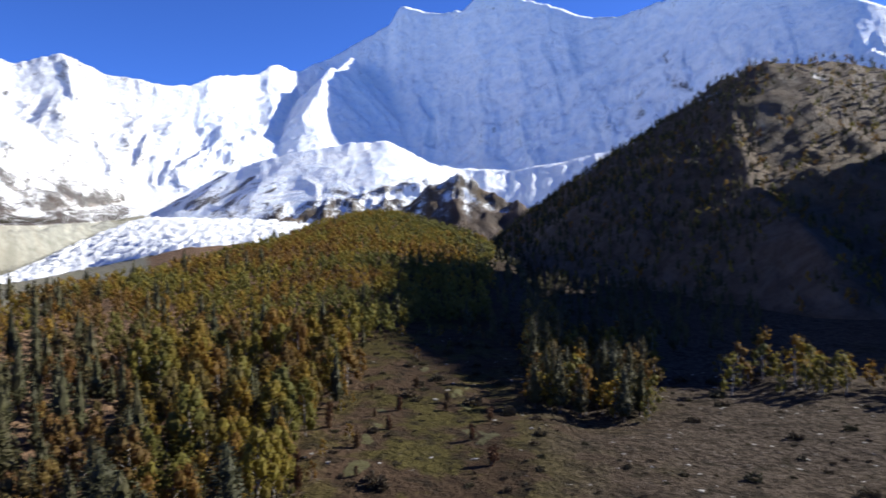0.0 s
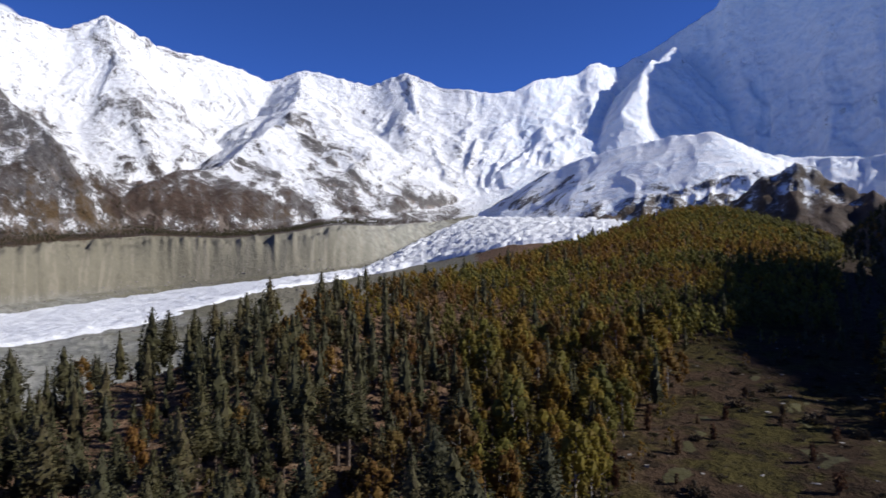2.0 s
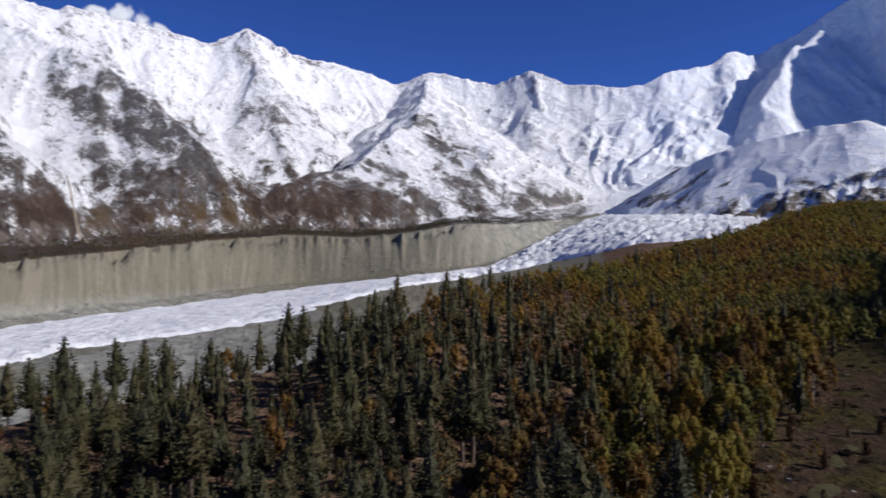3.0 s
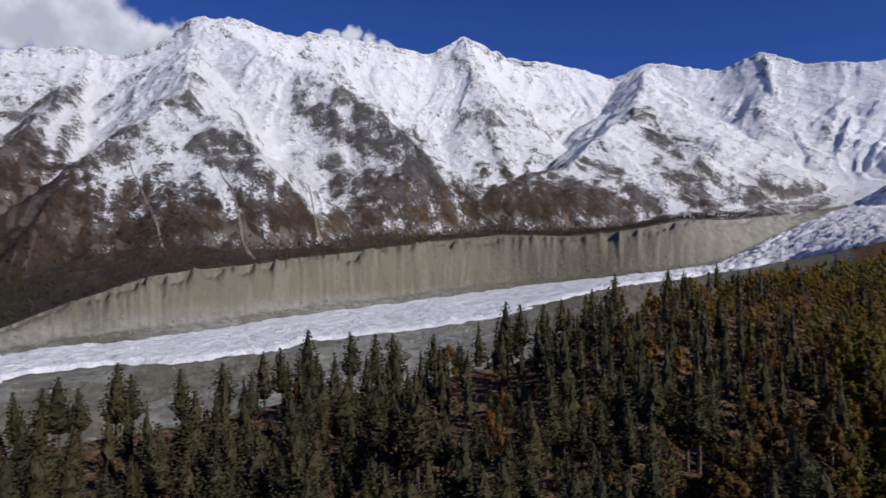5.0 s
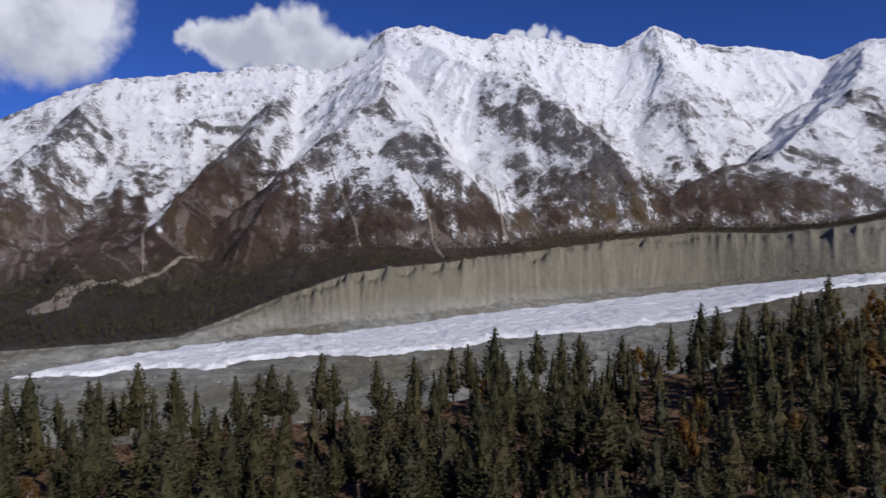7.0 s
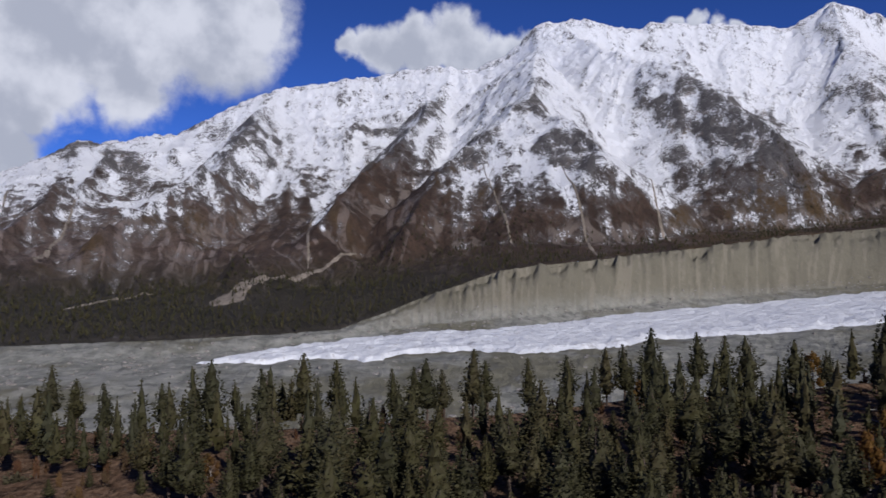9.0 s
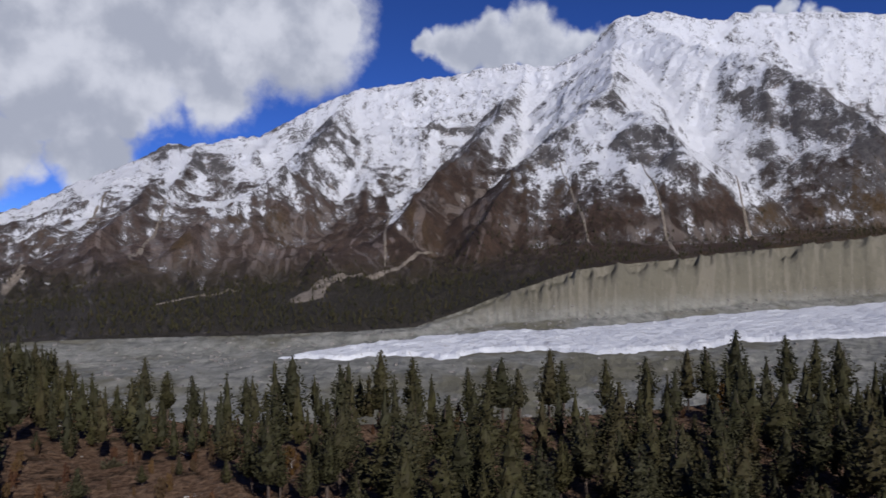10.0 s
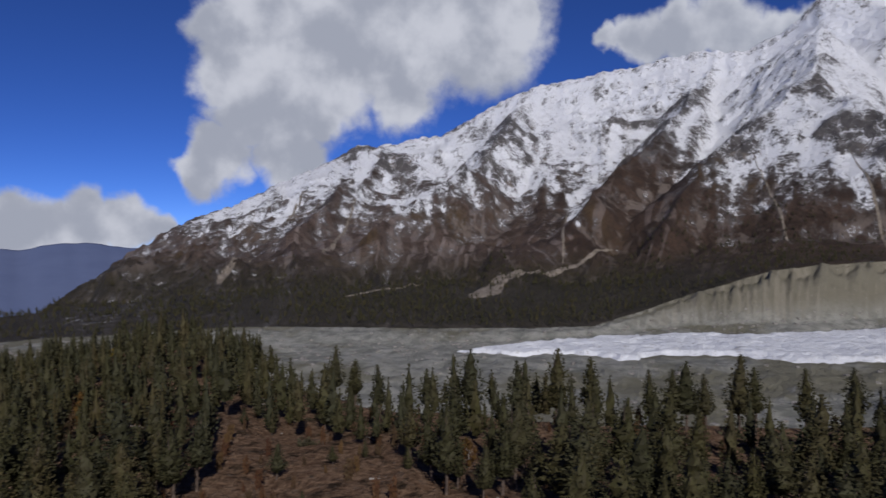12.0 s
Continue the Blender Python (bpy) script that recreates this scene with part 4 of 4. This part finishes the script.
def fallen_log(seed):
    rng = random.Random(seed)
    t = Soup()
    pts = [Vector((k * 1.6, rng.uniform(-0.1, 0.1), 0.18 + rng.uniform(-0.03, 0.05))) for k in range(6)]
    for k in range(5):
        t.tube(pts[k], pts[k + 1], 0.22 - 0.03 * k, 0.19 - 0.03 * k, 7)
    for k in range(5):
        a = rng.uniform(0, 6.28)
        p = pts[1 + k % 4]
        t.tube(p, p + Vector((0.5, math.cos(a) * 0.7, 0.15 + abs(math.sin(a)) * 0.6)), 0.05, 0.015, 4)
    return tagged(new("fallen_log", t.mesh("fallen log", MAT_BIRCH_BARK)), "bleached fallen log with broken branch stubs on the slope", "log", "fallen logs under the pines")


def boulder(seed):
    bm = bmesh.new()
    bmesh.ops.create_icosphere(bm, subdivisions=2, radius=1.0)
    for v in bm.verts:
        k = 0.75 + 0.5 * noise.noise(v.co * 1.3 + Vector((seed * 7.1, 0, 0))) + 0.12 * noise.noise(v.co * 4 + Vector((seed, 3, 0)))
        v.co = Vector((v.co.x * 1.2, v.co.y, v.co.z * 0.75)) * k
    me = bpy.data.meshes.new("boulder")
    bm.to_mesh(me)
    bm.free()
    me.materials.append(MAT_STONE)
    return tagged(new("boulder", me), "weathered grey granite boulder half sunk in turf", "boulder", "boulders on the meadow")


def at(az, r):
    return -r * math.sin(radians(az)), r * math.cos(radians(az))


def scatter(az0, az1, r0, r1, spacing, seed, keep, jitter=0.42):
    """Points of a shaken grid between bearings and distances, kept where keep(az, r, chance) says so."""
    rng = random.Random(seed)
    half = max(r1, 1)
    out = []
    n = int(half / spacing) + 1
    for i in range(-n, n + 1):
        for j in range(-n, n + 1):
            x, y = (i + rng.uniform(-jitter, jitter)) * spacing, (j + rng.uniform(-jitter, jitter)) * spacing
            r = math.hypot(x, y)
            chance = rng.random()
            if r0 <= r <= r1:
                az = math.degrees(math.atan2(-x, y))
                if az0 <= az <= az1 and keep(az, r, chance):
                    out.append((x, y, az, r))
    return out


def plant(kinds, spots, low, high, seed, sink=0.3, bias=1.0, wide=1.0):
    """One of the kinds on each spot; the first of each kind is the thing itself, the rest are copies."""
    rng = random.Random(seed)
    z = lie([s[0] for s in spots], [s[1] for s in spots])
    used = set()
    for (x, y, *_), h in zip(spots, z):
        k = rng.randrange(len(kinds))
        size = low + (high - low) * rng.random() ** bias
        m = pose(x, y, h - sink * size, rng.uniform(-3, 3), rng.uniform(-3, 3), rng.uniform(0, 360)) @ Matrix.Diagonal((wide * size * rng.uniform(0.85, 1.2), wide * size * rng.uniform(0.85, 1.2), size, 1))
        if k in used:
            copy_thing(kinds[k], m)
        else:
            used.add(k)
            kinds[k].matrix_basis = m


def copse(name, soups, spots, low, high, seed, mat, label, category, tone=lambda az, r, rng: rng.random()):
    """Many far trees in one mesh, each with a tone of its own."""
    rng = random.Random(seed)
    shapes = [(np.array([tuple(c) for c in s.co]), s.faces) for s in soups]
    z = lie([s[0] for s in spots], [s[1] for s in spots])
    co, faces, tones, base = [], [], [], 0
    for (x, y, az, r), h in zip(spots, z):
        c, f = shapes[rng.randrange(len(shapes))]
        size, a = rng.uniform(low, high), rng.uniform(0, 6.28)
        w = size * rng.uniform(0.85, 1.2)
        co.append(np.stack([x + w * (c[:, 0] * math.cos(a) - c[:, 1] * math.sin(a)), y + w * (c[:, 0] * math.sin(a) + c[:, 1] * math.cos(a)), h - 0.3 + size * c[:, 2]], -1))
        faces.append(np.array([q for q in f if len(q) == 4]) + base)
        tones.append(np.full(len(c), tone(az, r, rng)))
        base += len(c)
    co, faces, tones = np.concatenate(co), np.concatenate(faces), np.concatenate(tones)
    me = bpy.data.meshes.new(name)
    me.vertices.add(len(co))
    me.vertices.foreach_set("co", co.astype(np.float32).ravel())
    me.loops.add(faces.size)
    me.loops.foreach_set("vertex_index", faces.astype(np.int32).ravel())
    me.polygons.add(len(faces))
    me.polygons.foreach_set("loop_start", np.arange(0, faces.size, 4, dtype=np.int32))
    me.update(calc_edges=True)
    me.attributes.new("tone", "FLOAT", "POINT").data.foreach_set("value", tones.astype(np.float32))
    me.materials.append(mat)
    return tagged(new(name, me), label, category, kind="stuff")


# where the wood begins, how far it goes, and how much of it is pine
WOOD_IN = curve([(-4, 330), (0, 320), (2, 300), (4, 290), (6, 240), (9, 190), (12, 165), (14, 120), (18, 95), (90, 95), (95, 120), (100, 150), (105, 180), (110, 190), (115, 205), (119, 150), (123, 110), (135, 95)])
PINE_SHARE = curve([(-4, 0.05), (12, 0.12), (18, 0.22), (26, 0.48), (35, 0.66), (44, 0.86), (55, 0.93), (62, 0.97), (72, 0.99), (135, 0.995)])


def pine_share(az, r):
    share = float(PINE_SHARE(az))
    return share if r < 240 or az > 45 else share * max(0.06, 1 - (r - 240) / 160)


def thick(x, y, seed, size=35.0):
    return float(fbm(np.array([x / size]), np.array([y / size]), seed, 3)[0])


def wood_keep(az, r, chance):
    x, y = at(az, r)
    gap = thick(x, y, 201)
    cover = 0.95 if az < 45 else (0.82 if az < 80 else (0.58 if az < 114 else 0.95))
    return float(WOOD_IN(az)) < r < float(CREST_R(az)) + 34 and chance < cover * (1.2 if gap > 0.44 else (0.85 if az < 45 else 0.4))


# tall pines that stand along the crest: bearing and the height of the tip in degrees
CREST_PINES = [(8.2, 3.25), (13.3, 1.98), (20.6, -0.16), (26.5, -1.03), (29.1, -1.47), (33.2, -2.11), (34.8, -1.67), (38.8, -1.78), (40.5, -3.28), (42.8, -3.77), (44.4, -4.21), (46.1, -4.42), (47.4, -4.28), (51.1, -7.16),
               (53.1, -6.81), (56.2, -6.31), (57.8, -6.36), (59.7, -6.39), (63.2, -6.28), (65.1, -7.15), (66.5, -7.78), (69.4, -8.06), (72.5, -8.33), (75.9, -8.71), (77.0, -8.0), (79.3, -9.15), (80.7, -8.7), (81.6, -8.91), (83.3, -9.02),
               (87.8, -8.49), (90.5, -8.05), (93.4, -8.6), (97.3, -8.21), (100.8, -9.27), (104.6, -8.92), (106.5, -8.65), (108.1, -7.71), (113.0, -7.21), (115.1, -6.14), (118.9, -4.78), (121.0, -4.37)]
wood = scatter(-4, 136, 90, 930, 7.0, 5, wood_keep)
dice = random.Random(77)
pines, birches = [], []
for spot in wood:
    (pines if dice.random() < pine_share(spot[2], spot[3]) else birches).append(spot)
pines.sort(key=lambda s: s[3])
birches.sort(key=lambda s: s[3])
NEAR_PINES, NEAR_BIRCHES = 235, 200
pines = [s for k, s in enumerate(pines) if s[2] < 34 or s[2] > 112 or s[3] < float(CREST_R(s[2])) - 14 or k % 5 == 0]
pine_kinds = [pine(k) for k in range(6)]
for k, (az, tip) in enumerate(CREST_PINES):
    r = float(CREST_R(az)) - 6
    x, y = at(az, r)
    ground_z = float(lie(x, y)[0])
    size = (EYE + r * math.tan(radians(tip)) - ground_z) / 16.6
    copy_thing(pine_kinds[k % 6], pose(x, y, ground_z - 0.3, 0, 0, 67 * k) @ Matrix.Diagonal((min(1.5, size) * (1.15 + 0.08 * (k % 4)), min(1.5, size) * 1.25, size, 1)))
plant(pine_kinds, pines[:NEAR_PINES], 0.55, 1.2, 1, wide=1.15)
plant([birch(k + 20) for k in range(6)], [s for s in birches[:NEAR_BIRCHES] if s[2] < 24], 0.75, 1.4, 2)
plant([birch(k + 30, 2, MAT_LEAVES_RUST_SHADE, "birch with rust-brown thinning leaves among dark pines") for k in range(4)], [s for s in birches[:NEAR_BIRCHES] if s[2] >= 24], 0.7, 1.3, 14)
copse("distant_pine_wood", [pine_crown(random.Random(300 + k), 17.0, 1) for k in range(5)], pines[NEAR_PINES:], 0.55, 1.15, 3, MAT_NEEDLES_FAR, "dense stand of dark pines along the hill crest", "trees")
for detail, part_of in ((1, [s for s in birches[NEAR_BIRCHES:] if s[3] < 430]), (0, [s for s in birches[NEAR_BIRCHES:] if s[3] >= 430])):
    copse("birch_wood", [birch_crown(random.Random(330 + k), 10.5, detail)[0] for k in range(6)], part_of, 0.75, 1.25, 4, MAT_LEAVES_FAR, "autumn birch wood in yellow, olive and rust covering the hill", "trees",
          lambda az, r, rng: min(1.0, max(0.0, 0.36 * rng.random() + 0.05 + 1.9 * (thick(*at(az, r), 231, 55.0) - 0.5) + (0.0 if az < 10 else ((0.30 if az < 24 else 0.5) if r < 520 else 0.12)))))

# young pines in the clearing
plant([pine(k + 70) for k in range(2)], scatter(101, 121, 135, 215, 13.0, 49, lambda az, r, c: c < 0.45), 0.35, 0.8, 50, wide=1.2)

# saplings along the edge of the wood
plant([birch(k + 60, 1) for k in range(2)], scatter(-3, 20, 110, 330, 7.0, 46, lambda az, r, c: float(WOOD_IN(az)) - 50 < r < float(WOOD_IN(az)) + 3 and c < 0.5), 0.28, 0.75, 47)

# the clump on the edge of the shade, the yellow row at the mountain's foot
clump = scatter(-16.5, -6.5, 210, 330, 6.0, 8, lambda az, r, c: c < 0.92)
row = scatter(-35, -21, 256, 284, 6.5, 9, lambda az, r, c: c < 0.75)
plant([birch(k + 40, 1) for k in range(4)], [s for k, s in enumerate(clump + row) if k % 3 or s[2] < -20], 0.8, 1.5, 12)
plant([pine(k + 40) for k in range(2)], [s for k, s in enumerate(clump) if not k % 3], 0.8, 1.25, 13, wide=1.2)

# the shaded valley between meadow and mountain
gully_wood = scatter(-24, 4, 262, 1150, 11.0, 36, lambda az, r, c: c < 0.85 and r > float(curve([(-24, 330), (-17, 330), (-6, 300), (-5, 262), (4, 330)])(az)) and (az < -1 or r > float(CREST_R(az)) * 0.99))
copse("shaded_valley_wood", [pine_crown(random.Random(390 + k), 13.0, 0 if k < 2 else -1) for k in range(4)], gully_wood, 0.6, 1.1, 37, MAT_NEEDLES_FAR, "dark wood filling the shaded side valley", "trees")

# bushes and boulders of the meadow
plant([juniper(k) for k in range(4)], scatter(-34, 14, 135, 285, 6.6, 21, lambda az, r, c: c < (2.8 if az > -8 else 1.7) * max(0.04, thick(*at(az, r), 241, 26.0) - 0.30) and r < float(WOOD_IN(az)) + 40) + scatter(92, 130, 130, 230, 13.0, 22, lambda az, r, c: c < 0.35) + scatter(-9, 15, 140, 300, 6.0, 51, lambda az, r, c: c < 0.13 and r < float(WOOD_IN(az)) + 10), 0.35, 2.1, 22, 0.1, 1.6)
plant([boulder(k) for k in range(5)], scatter(-34, 2, 135, 260, 8.0, 23, lambda az, r, c: c < (0.6 if az < -8 else 0.25)) + scatter(92, 128, 130, 215, 11.0, 24, lambda az, r, c: c < 0.3) + scatter(36, 40.5, 150, 188, 4.0, 29, lambda az, r, c: c < 0.6), 0.25, 0.9, 24, 0.25)

plant([rusty_shrub(k) for k in range(4)], scatter(28, 132, 100, 300, 10.0, 25, lambda az, r, c: c < 0.30 and r < float(CREST_R(az)) + 8) + scatter(100, 121, 125, 215, 8.0, 48, lambda az, r, c: c < 0.55) + scatter(-6, 16, 140, 310, 10.0, 45, lambda az, r, c: c < 0.5 and r < float(WOOD_IN(az)) + 25 and thick(*at(az, r), 243, 30.0) > 0.47), 0.6, 1.7, 26, 0.05)
plant([fallen_log(k) for k in range(3)], scatter(30, 130, 110, 260, 21.0, 27, lambda az, r, c: c < 0.35 and r < float(CREST_R(az))), 0.6, 1.2, 28, 0.0)

# woods beyond the valley
far_soups = [pine_crown(random.Random(360 + k), 12.0, -1) for k in range(6)]


def shelf_keep(az, r, c):
    x, y = at(az, r)
    t = float(TOP_R(az))
    deep = 330 if az < 72 else 520
    return t + 4 < r < t + deep and c < ((0.8 if az > 36 else 0.35) if r < t + 30 else (3.0 if 35 < az < 57 else (3.4 if az > 82 else 1.9)) * max(0.05, thick(x, y, 211, 110.0) - 0.16) * max(0.03, 1 - (r - t) / deep) ** 0.8)


copse("valley_side_wood", far_soups, scatter(26, 133, 860, 2300, 9.5, 31, shelf_keep, 0.5), 0.35, 1.1, 32, MAT_NEEDLES_FAR, "dark conifer wood along the foot of the mountains", "trees")
leafy = [birch_crown(random.Random(380 + k), 9.5, -1)[0] for k in range(4)]


def flank_keep(az, r, c):
    x, y = at(az, r)
    return wooded_tent(np.array([x]), np.array([y]))[0] > float(FLOOR(az)) + 2 and c < 0.85 and thick(x, y, 213, 80.0) > 0.36


flank = scatter(-36, 0, 300, 1300, 11.0, 33, flank_keep)
copse("mountain_flank_wood", far_soups, [s for k, s in enumerate(flank) if k % 2], 0.7, 1.3, 34, MAT_NEEDLES_FAR, "scattered conifers on the shaded mountain flank", "trees")
copse("mountain_flank_birches", leafy, [s for k, s in enumerate(flank) if not k % 2], 0.7, 1.4, 35, MAT_LEAVES_FAR, "yellowing birches on the rocky mountain flank", "trees")

# ---------------------------------------------------------------- scree, paths and debris


def rubble(light, dark):
    def build(n):
        p = place(n)[0]
        a, b = n.noise(p, 0.06, 5, 0.65), n.noise(p, 0.5, 4, 0.7)
        return n.mix(n.step(n.math("ADD", a, n.math("MULTIPLY", n.math("SUBTRACT", b, 0.5), 0.6)), 0.3, 0.7), dark, light), 0.95, b, 0.8
    return build


MAT_SCREE = material("pale scree", rubble((0.26, 0.222, 0.178), (0.12, 0.10, 0.077)))
MAT_PATH = material("trodden path", rubble((0.22, 0.185, 0.145), (0.11, 0.09, 0.068)))
MAT_GRASS = material("olive grass", rubble((0.066, 0.060, 0.019), (0.042, 0.037, 0.013)))


def drape(name, stops, mat, label, category, lift=1.2):
    """A winding strip laid over the land through stops (bearing, distance, width)."""
    stops = np.array(stops, float)
    s = np.linspace(0, len(stops) - 1, 16 * (len(stops) - 1) + 1)
    az, r, w = (np.interp(s, np.arange(len(stops)), stops[:, k]) for k in range(3))
    w = 0.75 * w * np.clip(np.minimum(s + 0.15, s[-1] - s) / 0.55, 0.03, 1) ** 0.7
    x, y = -r * np.sin(np.radians(az)), r * np.cos(np.radians(az))
    wander = (fbm(s * 1.7, s * 0 + stops[0, 0], 221, 4) - 0.5) * w * 0.9
    tx, ty = np.gradient(x), np.gradient(y)
    n = np.hypot(tx, ty) + 1e-6
    side = np.linspace(-0.5, 0.5, 7)[None]
    ragged = 1 + 0.9 * (fbm(s[:, None] * 3.1 + 7, np.sign(side) * 5.0 + 0 * s[:, None], 223, 4) - 0.5)
    off = wander[:, None] + side * w[:, None] * ragged
    X, Y = x[:, None] - ty[:, None] / n[:, None] * off, y[:, None] + tx[:, None] / n[:, None] * off
    Z = lie(X.ravel(), Y.ravel()).reshape(X.shape) + lift * (1 - (2 * side) ** 4) - 0.3
    m = X.shape[1]
    co = np.stack([X, Y, Z], -1).reshape(-1, 3)
    i = (np.arange(X.shape[0] - 1)[:, None] * m + np.arange(m - 1)[None]).ravel()
    me = bpy.data.meshes.new(name)
    me.from_pydata(co.tolist(), [], np.stack([i, i + m, i + m + 1, i + 1], -1).tolist())
    me.materials.append(mat)
    return tagged(new(name, me), label, category, kind="structure")


for stops in ([(86.2, 1536, 8), (88.5, 1432, 14), (90.3, 1368, 22), (92.5, 1276, 36), (95.5, 1160, 55), (97.4, 1070, 80)], [(100.5, 1240, 6), (104.5, 1172, 14), (107.5, 1120, 22)],
              [(69.8, 1700, 4), (68.6, 1580, 7), (67.7, 1500, 9), (66.9, 1348, 18)], [(63.7, 2000, 4), (62.8, 1760, 6), (62.4, 1680, 9), (61.3, 1600, 22)], [(110.2, 2300, 6), (111.3, 2084, 12), (111.8, 1960, 20)],
              [(106.2, 2072, 5), (107.1, 1848, 9), (108.3, 1624, 14), (109.0, 1472, 26)], [(89.6, 1800, 5), (89.9, 1560, 7), (90.0, 1396, 10)], [(114.6, 1600, 10), (116.4, 1436, 24), (117.0, 1340, 34)],
              [(76.0, 1750, 4), (74.8, 1600, 6), (73.4, 1430, 12)]):
    drape("scree_chute", stops, MAT_SCREE, "pale scree running down the mountain side", "scree")
drape("footpath", [(-12.5, 218, 1.0), (-10.9, 200, 1.1), (-8.7, 176, 1.2), (-6.9, 164, 1.2), (-4.0, 150, 1.3)], MAT_PATH, "narrow pale footpath across the stony meadow", "path", 0.12)
drape("grass_strip", [(1.5, 250, 10), (3.9, 220, 9), (5.7, 192, 10), (7.1, 168, 12), (8.2, 145, 14)], MAT_GRASS, "olive grass strip along a dry stream bed", "grass", 0.25)
drape("grass_strip", [(-2.0, 232, 6), (-0.5, 205, 12), (-2.5, 180, 14), (-4.0, 165, 8)], MAT_GRASS, "olive grass patch in the brown meadow", "grass", 0.25)


def pebble(rng):
    s = Soup()
    v = {(i, j, k): Vector((i, j, k * 0.8)) * rng.uniform(0.5, 1.0) for i in (-1, 1) for j in (-1, 1) for k in (-1, 1)}
    for axis in range(3):
        for sign in (-1, 1):
            s.face([v[tuple(sign if n == axis else pair[(n - axis - 1) % 3] for n in range(3))] for pair in [(1, 1), (-1, 1), (-1, -1), (1, -1)]])
    return s


def debris_keep(az, r, c):
    a, b = float(ICE_FAR_R(az)), float(TOP_R(az))
    toe = a + (b - a) * 0.28
    return (a - 10 < r < toe + 30 and c < 0.75) or (float(FOOT_R(az)) < r < float(ICE_NEAR_R(az)) and c < 0.14) or (az > 96 and float(ICE_NEAR_R(az)) < r < b - 30 and c < 0.5)


copse("moraine_debris", [pebble(random.Random(k)) for k in range(6)], scatter(26, 132, 380, 1900, 12.5, 41, debris_keep, 0.5), 0.6, 2.6, 42, MAT_STONE, "grey boulders and rubble strewn along the foot of the moraine", "rubble")
copse("meadow_stones", [pebble(random.Random(60 + k)) for k in range(5)], scatter(-34, 16, 135, 290, 3.6, 52, lambda az, r, c: c < (1.1 if az < -6 else 0.5) * max(0.05, thick(*at(az, r), 245, 18.0) - 0.28) and r < float(WOOD_IN(az)) + 5), 0.15, 0.6, 53, MAT_STONE, "small grey stones scattered over the dry meadow", "stones")
